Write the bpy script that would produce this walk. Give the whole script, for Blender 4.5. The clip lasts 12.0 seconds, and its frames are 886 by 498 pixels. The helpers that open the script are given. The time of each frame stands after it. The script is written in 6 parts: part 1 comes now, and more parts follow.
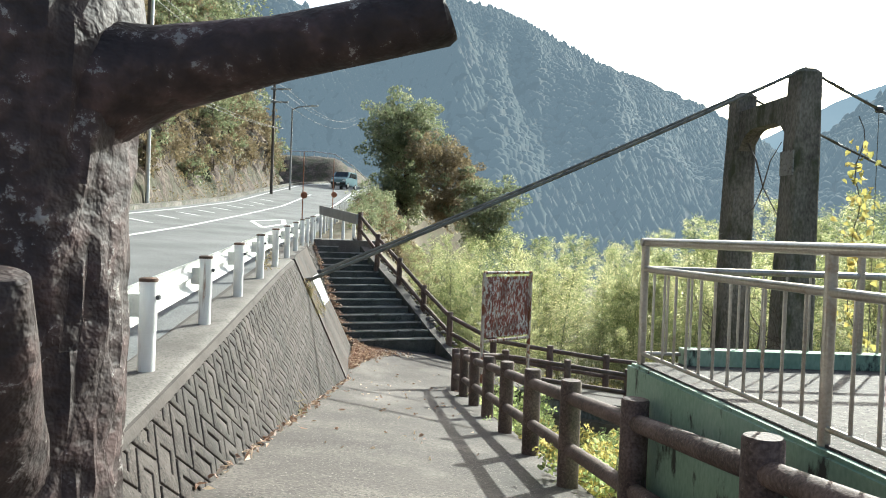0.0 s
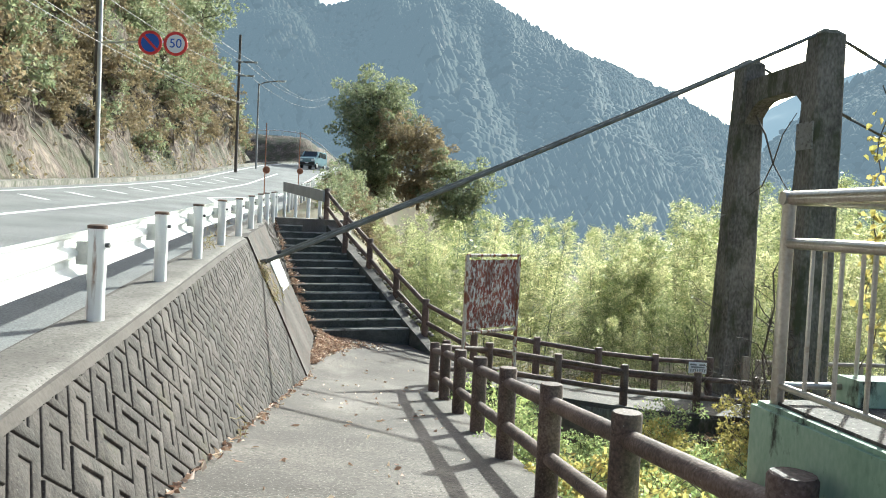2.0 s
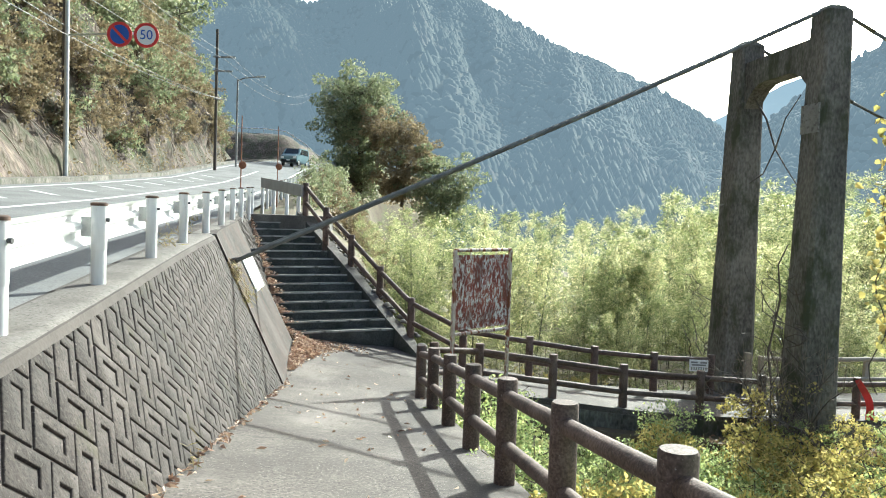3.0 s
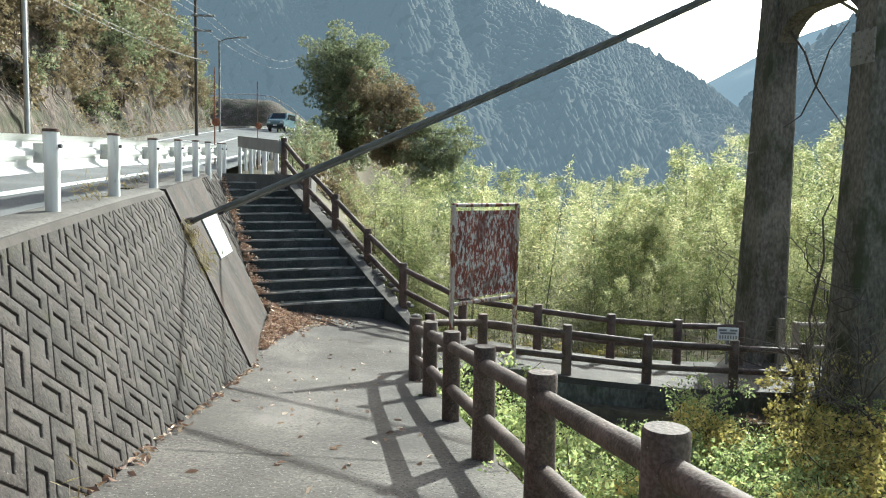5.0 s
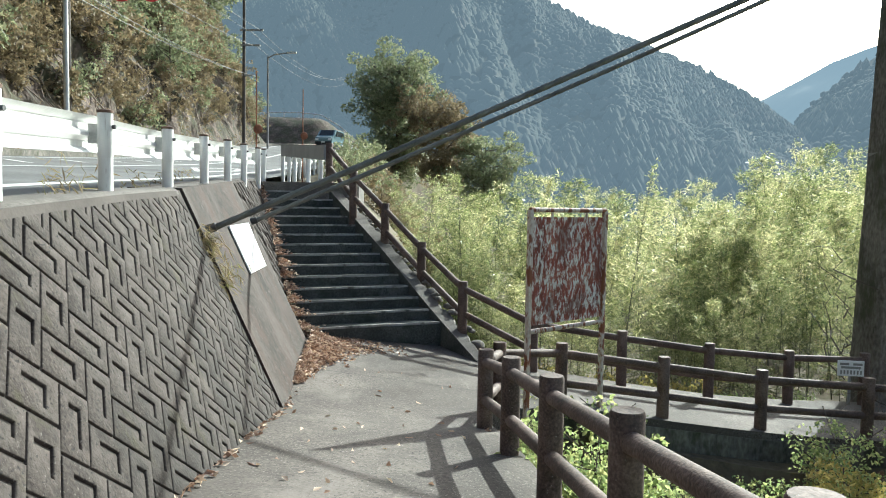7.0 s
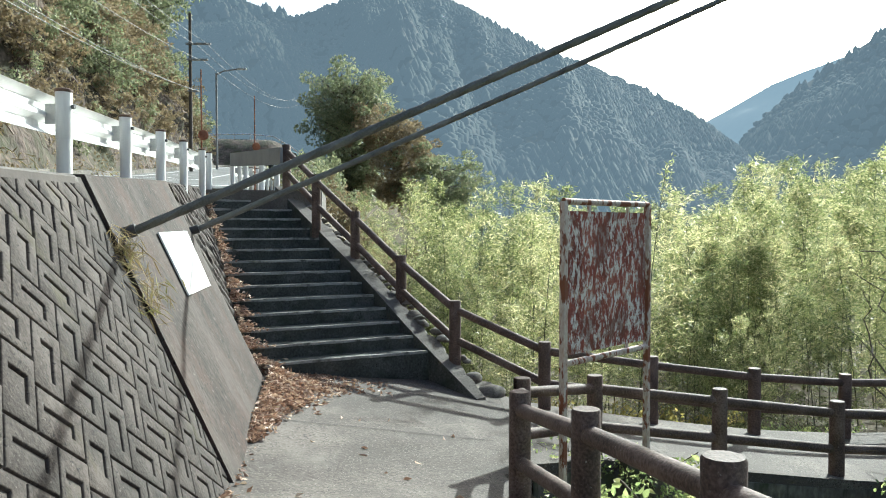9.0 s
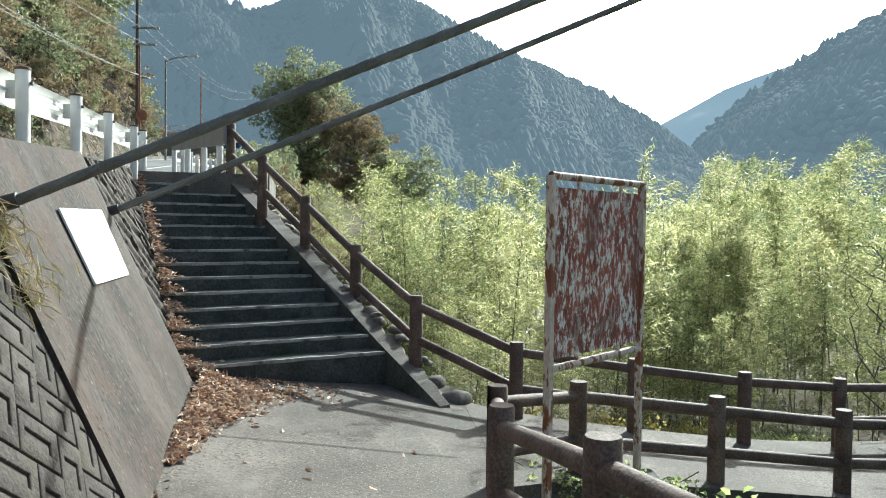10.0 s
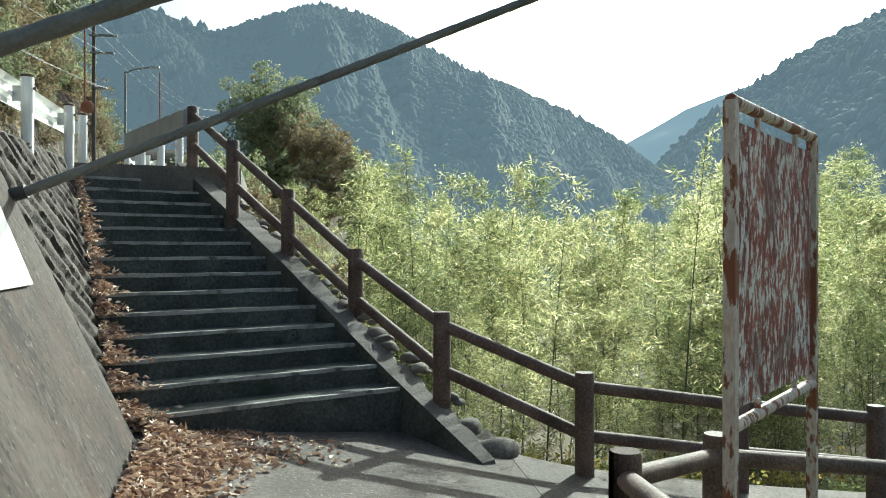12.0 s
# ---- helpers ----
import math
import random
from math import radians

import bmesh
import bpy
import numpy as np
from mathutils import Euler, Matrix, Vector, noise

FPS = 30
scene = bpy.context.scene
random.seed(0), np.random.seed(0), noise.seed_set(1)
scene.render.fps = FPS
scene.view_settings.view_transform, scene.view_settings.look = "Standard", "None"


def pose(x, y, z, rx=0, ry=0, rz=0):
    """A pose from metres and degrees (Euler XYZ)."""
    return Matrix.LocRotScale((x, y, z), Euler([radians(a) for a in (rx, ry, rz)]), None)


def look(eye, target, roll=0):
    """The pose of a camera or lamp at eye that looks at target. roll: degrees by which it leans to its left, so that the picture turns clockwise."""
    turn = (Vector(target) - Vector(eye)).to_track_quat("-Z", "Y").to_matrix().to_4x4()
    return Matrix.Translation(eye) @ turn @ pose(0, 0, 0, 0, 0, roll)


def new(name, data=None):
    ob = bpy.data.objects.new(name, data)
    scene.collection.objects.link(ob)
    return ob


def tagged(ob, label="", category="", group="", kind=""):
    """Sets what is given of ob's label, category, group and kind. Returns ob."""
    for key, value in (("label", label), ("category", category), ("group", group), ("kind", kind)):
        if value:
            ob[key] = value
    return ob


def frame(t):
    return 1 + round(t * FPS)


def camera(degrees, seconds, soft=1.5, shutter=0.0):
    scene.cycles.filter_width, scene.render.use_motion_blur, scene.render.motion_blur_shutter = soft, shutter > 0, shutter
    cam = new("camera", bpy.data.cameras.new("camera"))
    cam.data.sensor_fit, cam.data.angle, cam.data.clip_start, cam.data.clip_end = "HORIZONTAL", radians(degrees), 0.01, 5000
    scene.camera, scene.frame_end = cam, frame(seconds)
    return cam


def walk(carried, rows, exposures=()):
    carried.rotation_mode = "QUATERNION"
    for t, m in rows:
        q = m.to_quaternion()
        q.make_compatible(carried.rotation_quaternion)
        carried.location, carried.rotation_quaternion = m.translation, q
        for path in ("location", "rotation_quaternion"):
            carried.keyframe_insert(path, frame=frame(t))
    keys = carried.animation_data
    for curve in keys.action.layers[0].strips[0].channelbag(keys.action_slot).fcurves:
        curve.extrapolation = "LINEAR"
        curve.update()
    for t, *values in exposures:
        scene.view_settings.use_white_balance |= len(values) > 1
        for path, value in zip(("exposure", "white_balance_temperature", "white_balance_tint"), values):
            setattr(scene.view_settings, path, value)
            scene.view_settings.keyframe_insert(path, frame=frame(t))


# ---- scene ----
cam = camera(60.3, 12.0, 1.0)
PATH = [
    (0, (0.431, -2.511, 1.944), (0.366, -0.512, 1.905), 2.1),
    (0.5, (0.41, -2.023, 1.942), (0.367, -0.024, 1.879), 2.4),
    (1, (0.344, -1.53, 1.886), (0.315, 0.469, 1.807), 2.6),
    (1.5, (0.296, -1.021, 1.868), (0.287, 0.977, 1.779), 3.0),
    (2, (0.248, -0.482, 1.798), (0.262, 1.517, 1.721), 2.7),
    (2.5, (0.232, -0.001, 1.773), (0.26, 1.998, 1.699), 2.4),
    (3, (0.246, 0.523, 1.721), (0.299, 2.521, 1.638), 1.9),
    (3.2, (0.26, 0.726, 1.684), (0.313, 2.723, 1.588), 1.6),
    (4.8, (0.267, 2.311, 1.466), (0.341, 4.303, 1.306), 0.7),
    (5, (0.265, 2.488, 1.454), (0.337, 4.48, 1.287), 1.0),
    (5.5, (0.278, 2.943, 1.36), (0.345, 4.935, 1.188), 0.9),
    (6, (0.222, 3.448, 1.331), (0.235, 5.44, 1.154), 1.0),
    (6.5, (0.133, 3.991, 1.248), (0.104, 5.985, 1.091), 0.9),
    (7, (0.013, 4.479, 1.216), (-0.038, 6.475, 1.099), 1.0),
    (7.2, (-0.021, 4.676, 1.199), (-0.063, 6.672, 1.085), 0.8),
    (8.8, (-0.532, 6.507, 0.906), (-0.48, 8.505, 0.854), 0.0),
    (9, (-0.487, 6.733, 0.931), (-0.42, 8.731, 0.877), 0.0),
    (9.5, (-0.407, 7.315, 0.905), (-0.29, 9.311, 0.841), 0.2),
    (10, (-0.496, 7.878, 0.777), (-0.315, 9.869, 0.72), 0.7),
    (10.5, (-0.456, 8.523, 0.715), (-0.25, 10.512, 0.674), 0.9),
    (11, (-0.649, 9.057, 0.66), (-0.419, 11.044, 0.635), 0.3),
    (11.5, (-0.755, 9.64, 0.602), (-0.496, 11.623, 0.582), -0.0),
    (12, (-0.888, 10.256, 0.523), (-0.625, 12.238, 0.52), -0.0),
]
walk(cam, [(t, look(eye, target, roll)) for t, eye, target, roll in PATH], [(0, 1.13, 5800, -2), (1.5, 1.26, 5700, -3), (3, 1.36, 5700, -4), (5, 1.0, 5650, -4), (7, 0.97, 5650, -4), (9.5, 0.98, 5570, -4), (11.5, 0.89, 5650, -10), (12, 0.86, 5650, -10)])

# ---- light ----
SUN_AZ, SUN_EL = radians(33.5), radians(29)
world = bpy.data.worlds.new("world")
scene.world = world
world.use_nodes = True
wn = world.node_tree
sky = wn.nodes.new("ShaderNodeTexSky")
sky.sky_type, sky.sun_disc = "NISHITA", False
sky.sun_elevation, sky.sun_rotation = SUN_EL, SUN_AZ
sky.air_density, sky.dust_density, sky.ozone_density = 0.7, 6.0, 0.6
wn.nodes["Background"].inputs["Strength"].default_value = 0.115
wn.links.new(sky.outputs["Color"], wn.nodes["Background"].inputs["Color"])
sun = new("sun", bpy.data.lights.new("sun", "SUN"))
sun.data.energy, sun.data.angle, sun.data.color = 4.4, radians(0.6), (1.0, 0.94, 0.84)
sun.matrix_world = look((0, 0, 0), (-math.sin(SUN_AZ) * math.cos(SUN_EL), -math.cos(SUN_AZ) * math.cos(SUN_EL), -math.sin(SUN_EL)))

# ---- materials ----


def material(name, colours, scale=6.0, rough=0.85, metal=0.0, bump=0.3, fine=60.0, fine_mix=0.35, spots=None, spot_scale=3.0, spot_at=0.55,
             spot_soft=0.06, spot_rough=0.65, stretch=(1, 1, 1), by="", depth=0.01, glow=None, leaf=0.0, spec=0.5, span=0.18, specks=None, fields=(), by_plant=False):
    """A procedural surface: a ramp of colours over coarse noise, fine grain, stains of their own shape, and relief."""
    m = bpy.data.materials.new(name)
    m.use_nodes = True
    nt = m.node_tree
    n, link = nt.nodes.new, nt.links.new
    bsdf, out = nt.nodes["Principled BSDF"], nt.nodes["Material Output"]
    bsdf.inputs["Roughness"].default_value, bsdf.inputs["Metallic"].default_value = rough, metal
    bsdf.inputs["Specular IOR Level"].default_value = spec
    tc, mp = n("ShaderNodeTexCoord"), n("ShaderNodeMapping")
    mp.inputs["Scale"].default_value = stretch
    link(tc.outputs["Object"], mp.inputs["Vector"])
    info = n("ShaderNodeObjectInfo")
    if by != "island":
        shift = n("ShaderNodeVectorMath")
        shift.operation = "SCALE"
        shift.inputs[0].default_value = (37, 53, 71)
        link(info.outputs["Random"], shift.inputs["Scale"])
        link(shift.outputs["Vector"], mp.inputs["Location"])
    coarse, grain = n("ShaderNodeTexNoise"), n("ShaderNodeTexNoise")
    coarse.inputs["Scale"].default_value, coarse.inputs["Detail"].default_value = scale, 5
    grain.inputs["Scale"].default_value, grain.inputs["Detail"].default_value = fine, 3
    link(mp.outputs["Vector"], coarse.inputs["Vector"])
    link(mp.outputs["Vector"], grain.inputs["Vector"])
    mix = n("ShaderNodeMix")
    mix.data_type = "FLOAT"
    mix.inputs["Factor"].default_value = fine_mix
    if by == "island":
        geo = n("ShaderNodeNewGeometry")
        link(geo.outputs["Random Per Island"], mix.inputs[2])
        link(info.outputs["Random"] if by_plant else coarse.outputs["Fac"], mix.inputs[3])
    else:
        link(coarse.outputs["Fac"], mix.inputs[2])
        link(grain.outputs["Fac"], mix.inputs[3])
    ramp = n("ShaderNodeValToRGB")
    lo, hi = (0.02, 0.98) if by == "island" else (0.5 - span, 0.5 + span)
    els = ramp.color_ramp.elements
    els[0].position, els[0].color = lo, (*colours[0], 1)
    els[1].position, els[1].color = hi, (*colours[-1], 1)
    for i, c in enumerate(colours[1:-1]):
        els.new(lo + (hi - lo) * (i + 1) / (len(colours) - 1)).color = (*c, 1)
    link(mix.outputs[0], ramp.inputs["Fac"])
    colour = ramp.outputs["Color"]
    if spots:
        blot, step, over = n("ShaderNodeTexNoise"), n("ShaderNodeMapRange"), n("ShaderNodeMix")
        blot.inputs["Scale"].default_value, blot.inputs["Detail"].default_value = spot_scale, 8
        blot.inputs["Roughness"].default_value = spot_rough
        link(mp.outputs["Vector"], blot.inputs["Vector"])
        step.inputs["From Min"].default_value, step.inputs["From Max"].default_value = spot_at - spot_soft, spot_at + spot_soft
        link(blot.outputs["Fac"], step.inputs["Value"])
        over.data_type = "RGBA"
        link(step.outputs["Result"], over.inputs["Factor"])
        link(colour, over.inputs[6])
        over.inputs[7].default_value = (*spots, 1)
        colour = over.outputs[2]
    if specks:
        # grit: small pale and dark grains
        for tint, size, at in specks:
            grit, cut, lay = n("ShaderNodeTexNoise"), n("ShaderNodeMapRange"), n("ShaderNodeMix")
            grit.inputs["Scale"].default_value, grit.inputs["Detail"].default_value = size, 2
            link(mp.outputs["Vector"], grit.inputs["Vector"])
            cut.inputs["From Min"].default_value, cut.inputs["From Max"].default_value = at - 0.025, at + 0.025
            link(grit.outputs["Fac"], cut.inputs["Value"])
            lay.data_type = "RGBA"
            link(cut.outputs["Result"], lay.inputs["Factor"])
            link(colour, lay.inputs[6])
            lay.inputs[7].default_value = (*tint, 1)
            colour = lay.outputs[2]
    for tint, size, at, soft, squash in fields:
        # stains that run on from piece to piece
        where, sq, blot, step, over = n("ShaderNodeNewGeometry"), n("ShaderNodeMapping"), n("ShaderNodeTexNoise"), n("ShaderNodeMapRange"), n("ShaderNodeMix")
        sq.inputs["Scale"].default_value = squash
        link(where.outputs["Position"], sq.inputs["Vector"])
        link(sq.outputs["Vector"], blot.inputs["Vector"])
        blot.inputs["Scale"].default_value, blot.inputs["Detail"].default_value, blot.inputs["Roughness"].default_value = size, 7, 0.68
        step.inputs["From Min"].default_value, step.inputs["From Max"].default_value, step.inputs["To Max"].default_value = at - soft, at + soft, 0.75
        link(blot.outputs["Fac"], step.inputs["Value"])
        over.data_type = "RGBA"
        link(step.outputs["Result"], over.inputs["Factor"])
        link(colour, over.inputs[6])
        over.inputs[7].default_value = (*tint, 1)
        colour = over.outputs[2]
    link(colour, bsdf.inputs["Base Color"])
    if bump:
        b = n("ShaderNodeBump")
        b.inputs["Strength"].default_value, b.inputs["Distance"].default_value = bump, depth
        link((coarse if by == "island" else mix).outputs[0], b.inputs["Height"])
        link(b.outputs["Normal"], bsdf.inputs["Normal"])
    last = bsdf.outputs["BSDF"]
    if leaf:
        tr, ms = n("ShaderNodeBsdfTranslucent"), n("ShaderNodeMixShader")
        link(colour, tr.inputs["Color"])
        ms.inputs["Fac"].default_value = leaf
        link(last, ms.inputs[1])
        link(tr.outputs["BSDF"], ms.inputs[2])
        last = ms.outputs["Shader"]
    # even emission added on top; the far slopes take it as haze
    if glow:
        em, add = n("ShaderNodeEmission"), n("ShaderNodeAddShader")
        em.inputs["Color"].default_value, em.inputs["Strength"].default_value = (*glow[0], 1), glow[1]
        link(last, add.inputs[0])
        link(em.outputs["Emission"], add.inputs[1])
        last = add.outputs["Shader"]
    link(last, out.inputs["Surface"])
    return m


CONCRETE = material("concrete", [(0.09, 0.08, 0.07), (0.142, 0.128, 0.114), (0.2, 0.182, 0.165)], 1.3, 0.9, bump=0.7, fine=38, fine_mix=0.5, spots=(0.1, 0.088, 0.077), spot_scale=2.2, spot_at=0.6, spot_soft=0.1, span=0.15, depth=0.01, specks=[((0.06, 0.053, 0.046), 50, 0.65)])
PAVING = material("paving_concrete", [(0.05, 0.04, 0.033), (0.112, 0.094, 0.08), (0.195, 0.168, 0.145)], 0.9, 0.88, bump=0.9, fine=30, fine_mix=0.45, spots=(0.07, 0.059, 0.05), spot_scale=1.1, spot_at=0.55, spot_soft=0.12, depth=0.012, span=0.14, specks=[((0.27, 0.24, 0.215), 62, 0.655), ((0.035, 0.029, 0.025), 48, 0.625)], fields=[((0.075, 0.062, 0.053), 0.45, 0.57, 0.07, (1, 1, 1)), ((0.2, 0.175, 0.155), 0.8, 0.62, 0.06, (1, 0.5, 1))])
WALL = material("wall_concrete", [(0.025, 0.0185, 0.0152), (0.05, 0.0385, 0.0322), (0.085, 0.068, 0.058)], 1.6, 0.92, bump=0.9, fine=40, fine_mix=0.5, spots=(0.088, 0.073, 0.063), spot_scale=3.5, spot_at=0.58, spot_soft=0.09, depth=0.014, span=0.14, specks=[((0.14, 0.123, 0.108), 60, 0.69), ((0.02, 0.017, 0.015), 45, 0.655)], fields=[((0.028, 0.024, 0.02), 0.9, 0.56, 0.09, (1, 1, 0.5)), ((0.13, 0.108, 0.093), 1.1, 0.635, 0.05, (1, 1, 0.35)), ((0.06, 0.052, 0.028), 2.6, 0.63, 0.05, (1, 1, 0.6))])
GROOVE = material("groove_concrete", [(0.05, 0.041, 0.035), (0.1, 0.085, 0.074)], 2.0, 0.95, bump=0.7, fine=40, depth=0.01)
PANEL = material("smooth_concrete", [(0.016, 0.011, 0.009), (0.043, 0.033, 0.027), (0.077, 0.062, 0.052)], 0.9, 0.92, bump=0.9, fine=24, fine_mix=0.45, spots=(0.062, 0.038, 0.029), spot_scale=2.6, spot_at=0.55, spot_soft=0.08, stretch=(1, 1, 0.4), depth=0.014, span=0.13, specks=[((0.15, 0.13, 0.115), 45, 0.68), ((0.013, 0.01, 0.009), 34, 0.64)], fields=[((0.1, 0.083, 0.072), 1.6, 0.6, 0.08, (1, 1, 0.25)), ((0.02, 0.016, 0.013), 1.0, 0.58, 0.08, (1, 1, 0.4))])
STEP = material("step_concrete", [(0.03, 0.034, 0.03), (0.066, 0.07, 0.062), (0.115, 0.118, 0.106)], 2.2, 0.9, bump=0.8, fine=36, fine_mix=0.5, spots=(0.03, 0.04, 0.028), spot_scale=2.5, spot_at=0.6, depth=0.012, span=0.15, specks=[((0.02, 0.022, 0.019), 45, 0.66)])
NOSING = material("lit_step_edge", [(0.17, 0.165, 0.15), (0.3, 0.29, 0.27), (0.4, 0.39, 0.365)], 4, 0.85, bump=0.6, fine=40, fine_mix=0.5, spots=(0.08, 0.08, 0.07), spot_scale=5, spot_at=0.6, depth=0.006)
ASPHALT = material("asphalt", [(0.085, 0.085, 0.085), (0.15, 0.15, 0.148), (0.21, 0.21, 0.205)], 0.6, 0.8, bump=0.6, fine=60, fine_mix=0.55, depth=0.008, span=0.13)
PAINT = material("road_paint", [(0.62, 0.62, 0.6), (0.8, 0.8, 0.78)], 3, 0.7, bump=0.2, fine=60, spots=(0.3, 0.3, 0.29), spot_scale=6, spot_at=0.66)
LOG = material("brown_log_concrete", [(0.042, 0.027, 0.021), (0.105, 0.069, 0.055), (0.19, 0.132, 0.11)], 3.5, 0.75, bump=0.9, fine=60, fine_mix=0.5, spots=(0.3, 0.26, 0.23), spot_scale=45, spot_at=0.67, spot_soft=0.03, depth=0.008, span=0.14)
WHITE_STEEL = material("white_painted_steel", [(0.66, 0.66, 0.64), (0.78, 0.78, 0.76), (0.84, 0.84, 0.82)], 2, 0.45, bump=0.1, fine=30, spots=(0.24, 0.11, 0.05), spot_scale=5, spot_at=0.71, spot_soft=0.03, stretch=(1, 1, 0.35), depth=0.003)
POST_STEEL = material("rust_streaked_white_steel", [(0.6, 0.59, 0.56), (0.74, 0.73, 0.7), (0.82, 0.82, 0.8)], 3, 0.5, bump=0.15, fine=40, spots=(0.23, 0.12, 0.07), spot_scale=9, spot_at=0.64, spot_soft=0.05, stretch=(1, 1, 0.12), depth=0.003)
CAP = material("rusty_cap", [(0.045, 0.032, 0.026), (0.1, 0.06, 0.042), (0.17, 0.1, 0.065)], 9, 0.85, bump=0.5, fine=70, depth=0.003)
RUST = material("rust", [(0.16, 0.06, 0.03), (0.27, 0.11, 0.06), (0.36, 0.17, 0.09)], 9, 0.85, bump=0.6, fine=70, depth=0.004)
GALV = material("galvanised_steel", [(0.42, 0.42, 0.41), (0.55, 0.55, 0.53), (0.62, 0.62, 0.6)], 3, 0.38, 0.7, bump=0.15, fine=50, depth=0.003)
DULL_STEEL = material("dull_railing_steel", [(0.27, 0.24, 0.2), (0.4, 0.37, 0.32), (0.53, 0.5, 0.45)], 3, 0.3, 0.75, bump=0.2, fine=70, spots=(0.3, 0.24, 0.18), spot_scale=9, spot_at=0.64, depth=0.002)
DARK_STEEL = material("dark_steel", [(0.05, 0.05, 0.05), (0.1, 0.1, 0.1)], 5, 0.55, 0.3, bump=0.2, fine=60, depth=0.003)
CABLE = material("weathered_cable", [(0.085, 0.085, 0.075), (0.16, 0.158, 0.14), (0.23, 0.225, 0.2)], 4, 0.6, 0.35, bump=0.5, fine=60, depth=0.004)
SIGN_RED = material("peeling_red_sign", [(0.12, 0.028, 0.02), (0.23, 0.056, 0.04), (0.33, 0.11, 0.075)], 5.0, 0.8, bump=0.6, fine=45, fine_mix=0.45, spots=(0.66, 0.63, 0.6), spot_scale=18, spot_at=0.521, spot_soft=0.012, spot_rough=0.78, stretch=(1, 1, 0.42), depth=0.004, span=0.14, specks=[((0.42, 0.24, 0.14), 60, 0.66)], fields=[((0.14, 0.045, 0.03), 2.6, 0.56, 0.03, (1, 1, 0.8))])
SIGN_FRAME = material("rusty_frame", [(0.36, 0.24, 0.18), (0.56, 0.5, 0.45), (0.66, 0.63, 0.59)], 9, 0.75, 0.1, bump=0.5, fine=60, spots=(0.2, 0.075, 0.04), spot_scale=9, spot_at=0.525, spot_soft=0.02, stretch=(1, 1, 0.4), depth=0.004)
TOWER = material("mossy_tower_concrete", [(0.06, 0.055, 0.047), (0.145, 0.132, 0.113), (0.25, 0.228, 0.198)], 1.1, 0.95, bump=1.0, fine=20, fine_mix=0.5, spots=(0.065, 0.07, 0.042), spot_scale=2, spot_at=0.56, stretch=(1, 1, 0.5), depth=0.03, span=0.15)
PATCH = material("pale_patch", [(0.2, 0.19, 0.17), (0.3, 0.29, 0.27)], 6, 0.9, bump=0.6, fine=30, spots=(0.12, 0.11, 0.1), spot_scale=11, spot_at=0.58)
GREEN_PAINT = material("peeling_green_paint", [(0.17, 0.27, 0.185), (0.26, 0.37, 0.265), (0.36, 0.46, 0.35)], 1.6, 0.8, bump=0.4, fine=50, spots=(0.035, 0.04, 0.03), spot_scale=4.2, spot_at=0.59, spot_soft=0.03, stretch=(1, 1, 0.5), depth=0.005)
BARK_PAINT = material("painted_bark_concrete", [(0.016, 0.011, 0.01), (0.043, 0.027, 0.024), (0.11, 0.066, 0.06)], 2.4, 0.7, bump=1.0, fine=14, fine_mix=0.45, spots=(0.27, 0.25, 0.23), spot_scale=7, spot_at=0.605, spot_soft=0.012, spot_rough=0.82, depth=0.06, span=0.15)
PAPER = material("white_board", [(0.78, 0.78, 0.77), (0.84, 0.84, 0.83)], 3, 0.6, bump=0.05, fine=30)
BLACK_GAP = material("joint_dirt", [(0.03, 0.027, 0.024), (0.06, 0.054, 0.048)], 8, 0.95, bump=0.2)
SOIL = material("soil", [(0.07, 0.055, 0.035), (0.13, 0.1, 0.06), (0.1, 0.12, 0.045)], 0.6, 0.95, bump=0.8, fine=9, fine_mix=0.5, depth=0.04)
ROCK = material("slope_rock", [(0.032, 0.023, 0.018), (0.1, 0.074, 0.058), (0.2, 0.153, 0.122)], 0.9, 0.95, bump=0.9, fine=5.0, fine_mix=0.5, spots=(0.055, 0.056, 0.028), spot_scale=0.7, spot_at=0.52, spot_soft=0.08, stretch=(1, 1, 0.6), depth=0.25, span=0.15)
BAMBOO_LEAF = material("bamboo_leaf", [(0.03, 0.065, 0.022), (0.31, 0.345, 0.13), (0.99, 0.9, 0.54)], 0.25, 0.3, bump=0, by="island", fine_mix=0.36, leaf=0.66, spec=0.7, by_plant=True)
CULM = material("bamboo_culm", [(0.045, 0.05, 0.025), (0.1, 0.1, 0.05)], 3, 0.5, bump=0.1, fine=30)
TREE_LEAF = material("evergreen_leaf", [(0.12, 0.16, 0.085), (0.25, 0.28, 0.15), (0.44, 0.41, 0.26)], 0.3, 0.5, bump=0, by="island", fine_mix=0.4, leaf=0.52)
SHRUB_LEAF = material("shrub_leaf", [(0.2, 0.29, 0.11), (0.42, 0.49, 0.2), (0.68, 0.64, 0.3)], 0.5, 0.45, bump=0, by="island", fine_mix=0.35, leaf=0.6)
YELLOW_LEAF = material("yellow_leaf", [(0.24, 0.25, 0.08), (0.46, 0.39, 0.12), (0.66, 0.52, 0.2)], 0.8, 0.45, bump=0, by="island", fine_mix=0.4, leaf=0.58)
AUTUMN_LEAF = material("autumn_leaf", [(0.14, 0.13, 0.07), (0.27, 0.21, 0.12), (0.4, 0.32, 0.2)], 0.6, 0.6, bump=0, by="island", fine_mix=0.4, leaf=0.4)
DRY_LEAF = material("dry_leaf", [(0.16, 0.085, 0.058), (0.41, 0.26, 0.175), (0.78, 0.63, 0.47)], 3, 0.6, bump=0, by="island", fine_mix=0.15, leaf=0.2)
